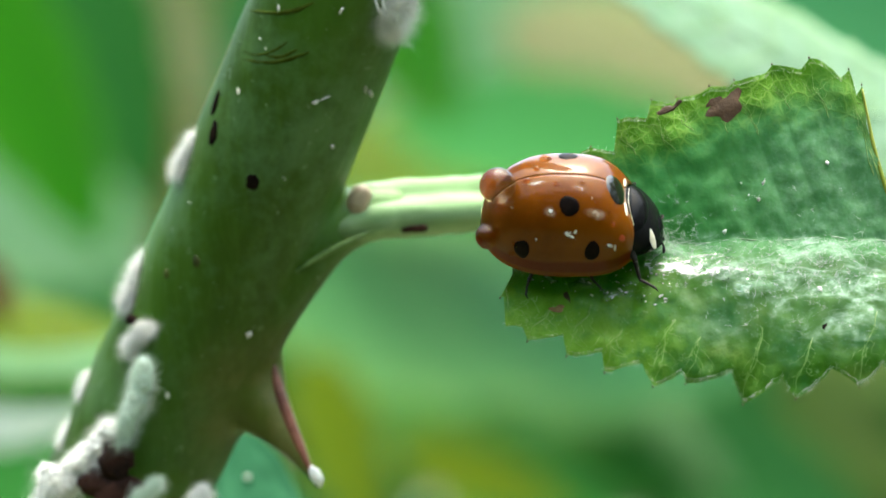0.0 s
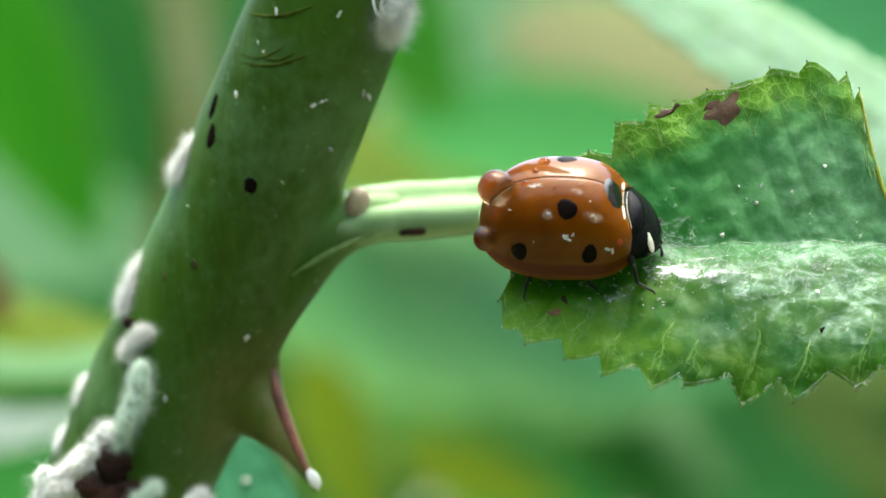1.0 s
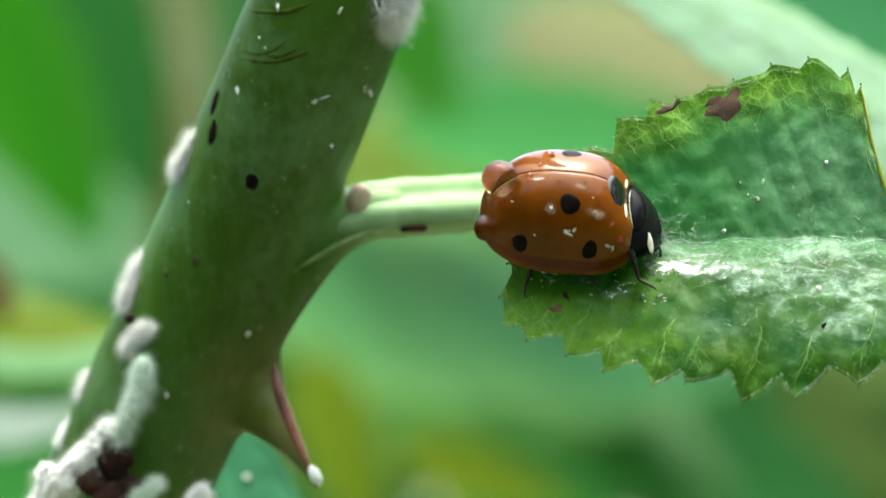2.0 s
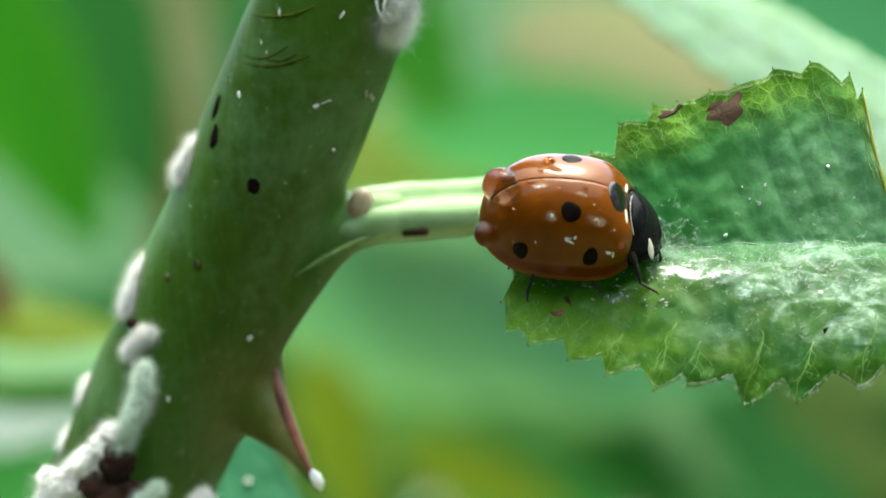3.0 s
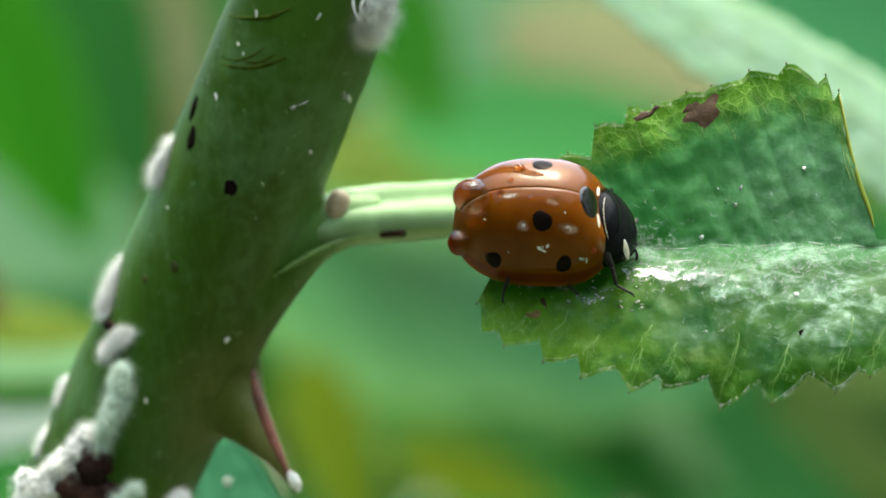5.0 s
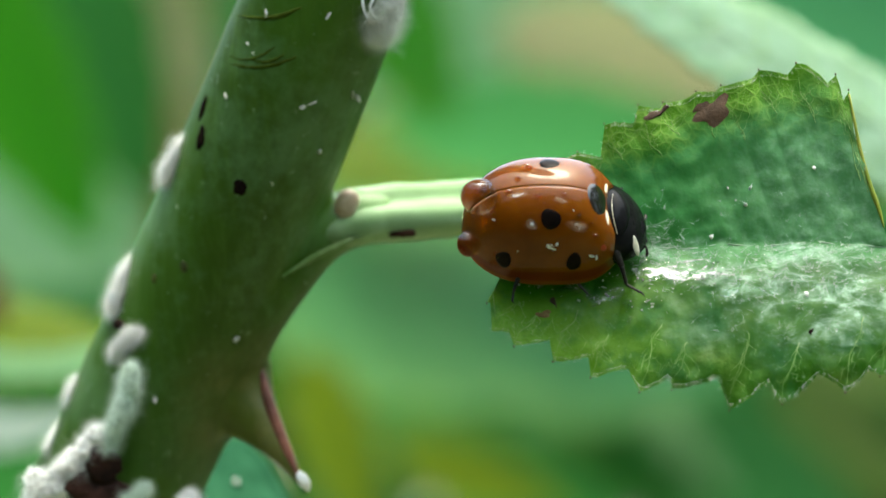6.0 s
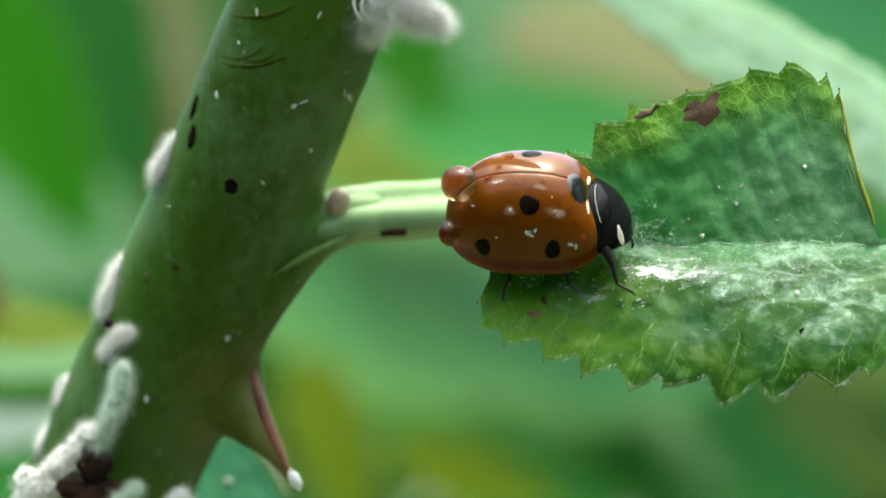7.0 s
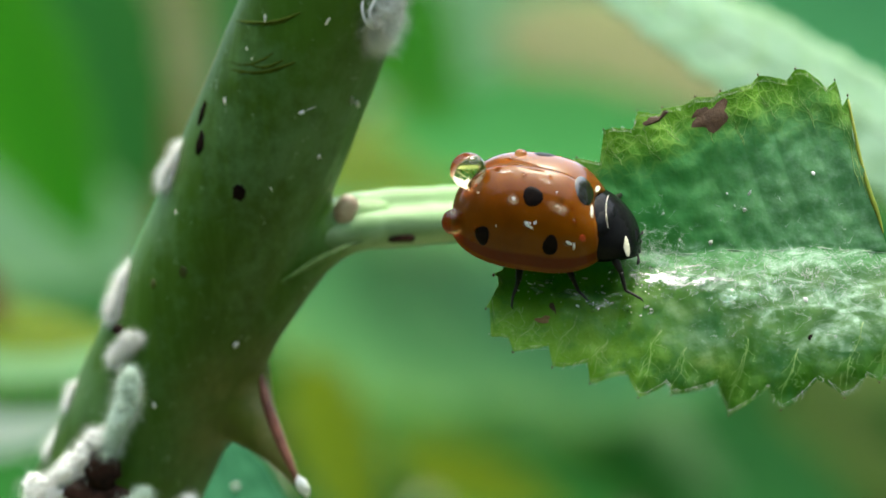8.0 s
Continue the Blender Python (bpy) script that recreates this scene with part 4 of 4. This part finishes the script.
    stain(4.75, 0.72, False, 0.28, 0.14, M_BLOTCH, "brown blotch on the leaf", 10)
    stain(11.55, 0.86, True, 0.70, 0.52, M_DEAD, "dead brown patch near the leaf margin", 12)
    stain(11.1, 0.90, True, 0.32, 0.24, M_DEAD, "dead brown patch near the leaf margin", 0)
    stain(9.2, 0.95, True, 0.55, 0.14, M_DEAD, "browned leaf margin", 20)
    edge = [(*MAIN.point(x, 0.985, True, 0.0), r) for x, r in ((17.1, 0.04), (17.5, 0.08), (17.9, 0.10), (18.2, 0.09), (18.4, 0.03))]
    part("rolled_margin", tube(edge, 24, 10, 0.25, 2), M_YELLOW_EDGE, LEAF, "yellow rolled leaf margin")


leaf_litter()


# ---- the ladybird: x forward, y to its left, z up, in millimetres from the middle of its underside ----
def case_size(x):
    q = (x + 3.15) / 6.3
    w = 2.6 * max(1 - abs(1 - q / 0.55) ** 2.4, 0) ** 0.5 if q < 0.55 else 2.6 * (1 - 0.46 * ((q - 0.55) / 0.45) ** 3.6)
    h = 3.0 * max(1 - abs(1 - q / 0.5) ** 2.3, 0) ** (1 / 2.1) if q < 0.5 else 3.0 * (1 - 0.42 * ((q - 0.5) / 0.5) ** 2.6)
    return w, h


def on_case(x, a, lift=0.0, left=False):
    """A point of a wing case at x, a degrees down from the seam."""
    w, h = case_size(x)
    s, c = math.sin(radians(a)), max(math.cos(radians(a)), 0.0)
    p = Vector((x, (1 if left else -1) * (w + lift) * s, (h + lift) * c ** 0.9))
    if x > 0.9:
        p.x -= 0.50 * c * c * ((x - 0.9) / 2.25) ** 2
    if lift and x < -2.4:
        p.x -= lift * (-2.4 - x) * 1.2
    return p


def patch(x0, a0, rx, ra, left=False, lift=0.03, seed=0, tip=0.0):
    """A rounded, slightly domed mark lying on a wing case."""
    rows = []
    for i in range(9):
        rho = i / 8
        row = []
        for j in range(28):
            th = 2 * math.pi * j / 28
            k = 1 + 0.07 * math.sin(2 * th + seed) + 0.05 * math.sin(3 * th + 2 * seed)
            x = x0 + rx * rho * k * math.cos(th)
            a = a0 + ra * rho * k * (math.sin(th) + tip * math.cos(th))
            row.append(on_case(min(max(x, -3.1), 3.14), min(max(a, -40), 93), lift * (1 - rho ** 6) + 0.002, left))
        rows.append(row)
    bm = sheet(rows, close=True, uvs=[[(i / 8, j / 28) for j in range(28)] for i in range(9)])
    bmesh.ops.remove_doubles(bm, verts=bm.verts, dist=0.0005)
    bmesh.ops.recalc_face_normals(bm, faces=bm.faces)
    return bm


def dome(x0, x1, w0, w1, h0, h1, bend, drop=0.0, n=20, sides=36):
    """A closed rounded cap from the back (x0) to the front (x1)."""
    rows = []
    for i in range(n + 1):
        q = i / n
        x = x0 + (x1 - x0) * math.sin(q * math.pi / 2)
        k = math.cos(q * math.pi / 2) ** bend
        w, h = (w1 + (w0 - w1) * (1 - q)) * k, (h1 + (h0 - h1) * (1 - q)) * k
        row = []
        for j in range(sides + 1):
            a = -math.pi / 2 + math.pi * j / sides
            row.append(Vector((x, w * math.sin(a), h * math.cos(a) ** 0.9 - drop * q * q)))
        rows.append(row)
    return sheet(rows)


def ladybird():
    root = tagged(new("ladybird"), "orange-brown seven-spotted ladybird with clear water drops on its back", "ladybird")
    root.empty_display_size = 0.002

    def own(name, bm, mat, parent=root, label=""):
        return part(name, bm, mat, parent, label, local=True)

    for left in (False, True):
        rows = []
        for i in range(61):
            q = i / 60
            x = -3.15 + 6.3 * (1 - math.cos(q * math.pi / 2)) ** 0.92 if q < 1 else 3.15
            row = []
            for j in range(41):
                a = 0.02 + 91.83 * j / 40
                p = on_case(x, min(a, 90), 0.0, left)
                if a > 79:
                    k = (a - 79) / 12.85
                    p += Vector((0, (1 if left else -1) * 0.12 * k ** 1.8, -0.08 * k))
                if j < 2:
                    p.z -= 0.002 * (2 - j)
                row.append(p)
            rows.append(row)
        bm = sheet(rows, uvs=[[(i / 60, j / 40) for j in range(41)] for i in range(61)])
        bmesh.ops.remove_doubles(bm, verts=bm.verts, dist=0.0004)
        bmesh.ops.recalc_face_normals(bm, faces=bm.faces)
        case = own("wing_case", bm, M_SHELL, root)
        thicken(case, 0.06)
        own("spot", patch(0.36, 30.5, 0.38, 9.5, left, seed=1), M_SPOT, case)
        own("spot", patch(-1.50, 71, 0.29, 9.5, left, seed=2), M_SPOT, case)
        own("spot", patch(1.29, 69, 0.30, 9.0, left, seed=3), M_SPOT, case)
        own("pale_mark", patch(3.00, 25, 0.09, 9, left, 0.01, 4, -0.30), M_IVORY, case, "ivory mark beside the shield")
    own("shoulder_spot", patch(2.52, 4, 0.58, 17, False, 0.035, 5), M_SHEEN, root, "black spot shared by both wing cases")
    own("rust_spot", patch(2.55, 60, 0.13, 4, False, 0.012, 6), M_RUST, root, "small rusty speck")
    own("belly", blob((0.1, 0, 0.15), (2.85, 2.35, 0.75), 0.03, 2, 1, 4), M_BLACK)

    # fore-body: shield, head, jaws and feelers
    shield = own("shield", join([dome(2.2, 4.27, 1.88, 1.66, 1.76, 0.85, 0.80, 0.80)]), M_BLACK, root, "black shield with ivory corners")
    thicken(shield, 0.08, 1)
    for sgn in (1, -1):
        own("pale_corner", blob((3.74, sgn * (1.12 if sgn < 0 else 1.0), 0.36 if sgn < 0 else 0.10), (0.12, 0.03, 0.42 if sgn < 0 else 0.30), 0.08, 2, 2, 3, Euler((radians(50 * sgn), 0, radians(-20 * sgn))).to_matrix()), M_IVORY, shield, "ivory corner of the shield")
    rim = [(3.27 - 0.50 * math.cos(radians(a)) ** 2, 1.78 * math.sin(radians(a)), 1.56 * math.cos(radians(a)) ** 0.9 - 0.02, 0.012) for a in range(-40, 26, 6)]
    own("rear_edge", tube(rim, 30, 6), M_IVORY, shield, "thin pale rear edge of the shield")
    own("thorax", blob((2.5, 0, 0.75), (1.15, 1.45, 0.75), 0.04, 2, 7, 3), M_BLACK)
    head = own("head", blob((3.62, 0, -0.10), (0.60, 0.80, 0.50), 0.04, 2, 3, 3), M_BLACK, root)
    for sgn in (1, -1):
        own("eye", blob((3.84, sgn * 0.58, -0.06), (0.18, 0.16, 0.20), 0.02, 2, 4, 2), M_SPOT, head)
        own("feeler", tube([(3.95, sgn * 0.4, -0.3, 0.05), (4.2, sgn * 0.65, -0.5, 0.045), (4.25, sgn * 0.9, -0.62, 0.07), (4.2, sgn * 1.0, -0.68, 0.03)], 14, 7), M_LEG, head)
        own("palp", tube([(4.0, sgn * 0.22, -0.3, 0.08), (4.2, sgn * 0.3, -0.5, 0.07), (4.2, sgn * 0.3, -0.62, 0.10), (4.2, sgn * 0.3, -0.68, 0.02)], 10, 7), M_LEG, head)

    # legs: the thigh reaches under the body, the foot stands on the leaf
    def leg(name, hip, knee, ankle, toe):
        lg = own(name, tube([(*hip, 0.16), (*[(a + b) / 2 for a, b in zip(hip, knee)], 0.19), (*knee, 0.11)], 14, 9, 0.08), M_LEG, root)
        own("shin", tube([(*knee, 0.10), (*[(a + b) / 2 for a, b in zip(knee, ankle)], 0.085), (*ankle, 0.07)], 12, 8, 0.1), M_LEG, lg)
        mid = [(a + b) / 2 for a, b in zip(ankle, toe)]
        own("foot", tube([(*ankle, 0.06), (*mid, 0.055), (*toe, 0.05)], 10, 7, 0.25), M_LEG, lg)
        own("claw", tube([(*toe, 0.045), (toe[0] + 0.10, toe[1] * 1.03, toe[2] - 0.10, 0.01)], 6, 6), M_LEG, lg)
        return lg

    legs = {}
    for sgn, tag in ((-1, "near"), (1, "far")):
        legs[tag + "_front"] = leg("front_leg", (2.5, sgn * 0.9, 0.6), (3.05, sgn * 2.0, 0.0), (3.22, sgn * 2.55, -0.45), (3.85, sgn * 2.85, -0.62))
        legs[tag + "_middle"] = leg("middle_leg", (0.6, sgn * 1.0, 0.5), (1.1, sgn * 2.2, -0.1), (1.35, sgn * 2.55, -0.5), (1.65, sgn * 2.8, -0.66))
        legs[tag + "_hind"] = leg("hind_leg", (-0.9, sgn * 1.0, 0.5), (-1.05, sgn * 2.35, -0.10), (-1.28, sgn * 2.85, -0.5), (-1.33, sgn * 3.20, -0.66))

    # water on the back, tinted for the shell colour refracted in it
    def drop(name, centre, size, seed, lumps=0.03, mat=M_AMBER):
        own(name, blob(centre, size, lumps, 1.2, seed, 4), mat, root, "water drop tinted amber" if mat == M_AMBER else "round water drop tinted amber")

    drop("water_drop", (-2.46, -0.20, 2.55), (0.73, 0.73, 0.73), 1, 0.01, M_WATER)
    drop("water_drop", (-2.86, -1.20, 0.62), (0.48, 0.52, 0.52), 2)
    drop("water_drop", (-0.55, 0.98, 2.74), (0.26, 0.24, 0.20), 3)
    drop("water_drop", (-1.72, -1.95, 1.05), (0.20, 0.17, 0.20), 4)
    drop("water_drop", (-0.15, -0.45, 2.92), (0.12, 0.12, 0.10), 5)
    drop("water_drop", (1.9, -1.25, 2.14), (0.14, 0.13, 0.12), 6)
    for x, a, q in ((-1.3, 4, 0.16), (-0.9, -9, 0.13), (0.9, 8, 0.10), (1.5, 26, 0.09), (-2.0, 20, 0.12), (2.2, 44, 0.11), (-2.5, 55, 0.13), (-1.9, 78, 0.15)):
        p = on_case(x, a)
        drop("water_drop", p, (q, q * 0.9, q * 0.75), x + a)
    # wax flakes caught on the wing case
    for x, a, rx, ra, tip in ((0.28, 54.5, 0.09, 1.9, 0.3), (0.44, 56.5, 0.12, 1.1, 1.0), (0.60, 52.5, 0.07, 1.5, -0.6), (0.40, 53.5, 0.05, 0.8, 0.0), (-0.38, 35, 0.07, 1.5, 0.2), (2.02, 65, 0.13, 1.6, 0.6), (2.22, 68, 0.05, 3.2, 0.0),
                              (-1.6, 66, 0.03, 2.0, 0.0), (1.28, 22, 0.025, 0.7, 0.0), (-0.95, 60, 0.03, 0.8, 0.3), (-1.9, 30, 0.06, 0.5, 1.5)):
        own("wax_flake", patch(x, a, rx, ra, False, 0.014, x * 5 + a, tip), M_WOOL, root)
    # pale patches that paint soft highlights and reflections on the shell
    for x, a, rx, ra, tip in ((-0.42, 36, 0.30, 6.0, 0.2), (1.45, 36, 0.55, 6.5, 0.25), (0.30, 55, 0.20, 4.0, 0.5), (-1.0, 8, 0.60, 3.0, 0.0), (1.95, 66, 0.25, 3.0, 0.4), (0.75, 14, 0.35, 3.5, 0.3)):
        own("sheen_patch", patch(x, a, rx, ra, False, 0.008, x * 3 + a, tip), M_SHEEN_PATCH, root)
    return root, shield, head, legs


BUG, SHIELD, HEAD, LEGS = ladybird()

# ---- a tuft of wool that bobs at the upper edge ----
TUFT = wool_clump([(0.0, 0.0, 0.0, 1.0, 0.72, 0), (-0.9, 0.35, 0.0, 0.7, 0.6, 0), (0.65, -0.2, 0.0, 0.6, 0.5, 10)], "fluffy white wax tuft bobbing beside the stem", 21, M_WOOL, 170, 0.5, "wool_tuft")


# ---- the bushes behind, far out of focus ----
def tone(name, a, b, share=0.45, rough=0.45):
    return leaf_material("foliage_" + name, a, b, tuple(min(1, 2.2 * c) for c in b), None, share, rough, None, 220.0, 0.10)


TONES = {
    "deep": tone("deep", (0.009, 0.056, 0.010), (0.017, 0.080, 0.016)),
    "green": tone("green", (0.022, 0.102, 0.028), (0.038, 0.146, 0.042)),
    "vivid": tone("vivid", (0.012, 0.098, 0.004), (0.028, 0.146, 0.007)),
    "spring": tone("spring", (0.022, 0.108, 0.012), (0.036, 0.146, 0.022)),
    "blue": tone("blue", (0.026, 0.122, 0.044), (0.048, 0.172, 0.074)),
    "mint": tone("mint", (0.044, 0.160, 0.050), (0.076, 0.220, 0.082)),
    "pale": tone("pale", (0.100, 0.236, 0.104), (0.185, 0.325, 0.175)),
    "white": tone("white", (0.288, 0.368, 0.288), (0.416, 0.480, 0.400)),
    "yellow": tone("yellow", (0.074, 0.124, 0.006), (0.116, 0.160, 0.010)),
    "olive": tone("olive", (0.072, 0.128, 0.028), (0.112, 0.168, 0.048)),
    "tan": tone("tan", (0.160, 0.168, 0.080), (0.224, 0.216, 0.112), 0.25, 0.7),
    "brown": tone("brown", (0.096, 0.068, 0.024), (0.160, 0.104, 0.044), 0.2, 0.7),
}
SHAPES = {}


def bush_leaf_mesh(key, slim):
    """One leaf of unit length, gently folded and bent, shared by all of its tone."""
    k = (key, slim)
    if k not in SHAPES:
        rows, uvs = [], []
        for i in range(13):
            q = i / 12
            w = slim * 0.5 * math.sin(math.pi * q ** 0.8) ** 0.8 * (1 + 0.06 * (-1) ** i) + 0.004
            rows.append([Vector((q - 0.5, 0.12 * abs(s) * w - 0.10 * (q - 0.5) ** 2, s * w)) for s in (-1, -0.5, 0, 0.5, 1)])
            uvs.append([(q, s) for s in (-1, -0.5, 0, 0.5, 1)])
        bm = sheet(rows, uvs=uvs)
        me = bpy.data.meshes.new("leaf")
        bm.to_mesh(me)
        bm.free()
        me.materials.append(TONES[key])
        me.polygons.foreach_set("use_smooth", [True] * len(me.polygons))
        SHAPES[k] = me
    return SHAPES[k]


BUSH = thing("garden_bush", (0, 520, -600), "dense green garden bush, blurred in the distance", "bush")


def far_leaf(u, v, d, length, slim, lean, key, tilt=20.0, turn=0.0, parent=None):
    """One leaf of a bush: u, v as in at(), lean clockwise from level, length in millimetres at its own distance."""
    parent = parent or BUSH
    ob = new("leaf", bush_leaf_mesh(key, slim))
    ob.parent = parent
    ob.matrix_basis = Matrix.Translation(HOME + at(u, v, d) * MM - parent.location) @ Euler((radians(tilt), radians(lean), radians(turn))).to_matrix().to_4x4() @ Matrix.Scale(length * MM, 4)
    return ob


F = far_leaf
# left of the stem
F(-17.4, 7.0, 420, 56, 0.36, 62, "vivid", 6)
F(-14.0, 8.5, 480, 58, 0.40, 70, "deep", 25)
F(-17.2, 2.3, 520, 50, 0.65, 30, "pale", -6)
F(-15.2, 0.2, 560, 50, 0.60, 75, "green", 10)
F(-12.6, 7.2, 600, 64, 0.50, 78, "tan", -12)
F(-11.9, 3.0, 600, 55, 0.30, 85, "brown", 20)
F(-16.8, -2.9, 150, 16, 0.32, 8, "yellow", -40)
F(-17.0, -4.0, 160, 22, 0.26, 4, "pale", -40)
F(-16.8, -5.2, 160, 20, 0.26, 6, "vivid", -35)
F(-17.6, -6.6, 170, 14, 0.42, 0, "white", -10)
F(-16.8, -8.8, 260, 34, 0.60, 10, "deep", 30)
F(-18.2, -1.5, 150, 6, 0.55, 60, "brown", 10)
# above, between the stem and the leaf
F(-1.2, 8.6, 430, 30, 0.60, 70, "vivid", -35)
F(3.0, 8.6, 600, 70, 0.60, -10, "pale", -10)
F(1.2, 4.6, 520, 60, 0.34, -12, "yellow", -32)
F(5.6, 4.4, 480, 62, 0.32, 6, "green", 25)
F(7.8, 7.4, 540, 48, 0.55, 15, "tan", -22)
F(9.5, 9.6, 640, 60, 0.40, 0, "blue", 0)
F(12.5, 5.0, 560, 80, 0.40, 10, "olive", -25)
F(17.5, 9.0, 600, 60, 0.60, 20, "blue", 10)
# below
F(-1.0, -1.6, 520, 74, 0.60, 25, "mint", -38)
F(4.5, -3.2, 520, 70, 0.50, 10, "blue", -30)
F(0.5, -6.0, 600, 56, 0.60, 40, "blue", 10)
F(1.6, -4.4, 560, 66, 0.55, 18, "spring", -32)
F(-4.0, -8.2, 400, 30, 0.36, 72, "yellow", 2)
F(1.6, -9.2, 420, 27, 0.32, 20, "yellow", 2)
F(3.6, -9.8, 440, 30, 0.50, 10, "deep", 20)
F(7.0, -7.0, 560, 50, 0.40, 30, "pale", 35)
F(10.5, -8.3, 560, 60, 0.45, 20, "green", 5)
F(14.5, -8.8, 600, 60, 0.50, -15, "deep", 2)
F(18.6, -7.2, 600, 56, 0.50, 30, "olive", -22)
F(11.0, -3.5, 620, 80, 0.5, 10, "green", 20)
F(18.0, -2.0, 620, 80, 0.5, 60, "green", 20)


def bush_fill():
    rng = random.Random(12)
    keys = ["green"] * 5 + ["deep"] * 3 + ["blue"] * 3 + ["vivid"] * 2 + ["olive"] * 2 + ["pale"]
    for _ in range(210):
        d = rng.uniform(640, 900)
        F(rng.uniform(-34, 34), rng.uniform(-26, 26), d, rng.uniform(38, 75), rng.uniform(0.35, 0.6), rng.uniform(-90, 90), rng.choice(keys), rng.uniform(-40, 40), rng.uniform(-40, 40))
    for i in range(9):
        x = -260 + 62 * i + rng.uniform(-20, 20)
        pts = [(x * 0.5, 640, -606, 7), (x * 0.7, 680, -380, 6), (x * 0.95, 720, -120, 4.5), (x * 1.1, 740, 120, 3), (x * 1.2, 760, 330, 1)]
        part("branch", tube(pts, 24, 8, 0.15, i), M_SCAR, BUSH)
    # hedges round the plot, too dense to count: low behind the plant; unseen high ones added behind the camera and at
    # the sides to shape the light
    sides = (("low", (-1900, 1900), (1200, 1550), 1000, 1500), ("unseen_tall", (-1900, 1900), (-1500, -1050), 1700, 3000),
             ("unseen_tall", (-1900, -1400), (-1100, 1250), 1900, 1700), ("unseen_tall", (1400, 1900), (-1100, 1250), 1900, 1700))
    for kind, xs, ys, top, number in sides:
        hedge = thing("hedge", (sum(xs) / 2, sum(ys) / 2, -600), kind + " green leafy garden hedge in the distance", "hedge", kind="stuff")
        for key in ("deep", "green", "olive", "blue") if kind == "low" else ("deep", "olive", "green", "green"):
            rows = bmesh.new()
            for _ in range(number // 2):
                c = Vector((rng.uniform(*xs), rng.uniform(*ys), -600 + top * rng.random() ** 0.9))
                m = Matrix.Translation(c) @ Euler([rng.uniform(-0.9, 0.9), rng.uniform(0, 6.28), rng.uniform(-3.1, 3.1)]).to_matrix().to_4x4()
                ln, wd = rng.uniform(80, 140), rng.uniform(26, 44)
                p = [(-ln / 2, 0, 0), (-ln * 0.15, 6, -wd), (ln * 0.2, 4, -wd * 0.8), (ln / 2, -6, 0), (ln * 0.2, 4, wd * 0.8), (-ln * 0.15, 6, wd)]
                vs = [rows.verts.new(m @ Vector(q)) for q in p]
                rows.faces.new((vs[0], vs[1], vs[2], vs[3]))
                rows.faces.new((vs[0], vs[3], vs[4], vs[5]))
            tagged(part("foliage", rows, TONES[key], hedge, smooth=False), kind="stuff")


bush_fill()


# ---- what moves ----
def bug_pose(dx, dz, nod, lean, yaw=0.0):
    """The ladybird's pose: shifted by millimetres, nose down by nod, rolled by lean, turned by yaw degrees."""
    m = Euler((0, radians(nod), 0)).to_matrix().to_4x4() @ Euler((radians(50 + lean), 0, 0)).to_matrix().to_4x4() @ Euler((0, 0, radians(yaw))).to_matrix().to_4x4()
    return Matrix.Translation(HOME + Vector((4.63 + dx, -0.55, 1.03 + dz)) * MM) @ m


def motions():
    steps = [
        (0.0, 0.0, 0.0, 0, 0, 0, 0),
        (0.5, 0.0, 0.0, 0, 0, 0, 0),
        (1.0, 0.02, 0.02, 0.1, 0, -0.8, 0),
        (1.5, 0.02, 0.09, 3.0, 0, 0.2, 0),
        (2.8, -0.10, 0.17, 6.4, 3.8, 3.2, 0.05),
        (3.0, -0.10, 0.18, 6.6, 4.4, 3.6, 0.05),
        (3.5, -0.11, 0.16, 5.4, 6.4, 3.0, 0.05),
        (4.0, -0.17, 0.10, 4.8, 7.2, 3.0, 0.06),
        (4.5, -0.23, 0.01, 3.2, 7.5, 2.0, 0.08),
        (5.0, -0.18, 0.09, 2.4, 8.8, 1.4, 0.08),
        (5.2, -0.16, 0.06, 2.8, 7.8, 1.2, 0.08),
        (6.3, -0.23, 0.14, -0.4, 8.2, 0.7, 0.08),
        (6.5, -0.25, 0.28, -0.3, 9.5, 0.6, 0.1),
        (7.0, -0.48, 0.30, -4.6, 1.6, -6.4, 0.12),
        (7.5, -0.29, 0.34, -0.3, -3.8, -9.8, 0.18),
        (7.9, -0.22, 0.34, 3.4, -10, -13.8, 0.28),
        (8.0, -0.60, 0.43, 0.0, -8.4, -11.5, 0.28),
    ]
    rows = [(t, bug_pose(dx, dz, nod, lean, yaw)) for t, dx, dz, nod, lean, yaw, out in steps]
    walk(BUG, rows)
    rest = rows[0][1]
    # the feet stay where they stand while the body shifts over them
    for lg in LEGS.values():
        walk(lg, [(t, m.inverted() @ rest) for t, m in rows])
    # the fore-body is pushed out and bent down
    for ob in (SHIELD, HEAD):
        walk(ob, [(t, pose(out * MM, 0, -0.25 * out * MM, 0, 4 * out, -0.4 * yaw)) for t, dx, dz, nod, lean, yaw, out in steps])
    low, high = at(0.2, 9.55, 9.0), at(0.0, 12.6, 9.0)
    bob = [(0.0, 1), (6.2, 1), (6.3, 1), (6.4, 0.36), (6.5, 1), (6.6, 0.15), (6.7, 1), (6.8, -0.1), (6.9, 1), (7.0, 0), (7.1, 1), (7.2, 0.62), (7.3, 0.2), (7.4, 1), (7.5, 0.95), (7.6, 0.72), (7.8, 0.74), (8.0, 0.76)]
    walk(TUFT, [(t, Matrix.Translation(HOME + (low + (high - low) * k) * MM)) for t, k in bob])


motions()
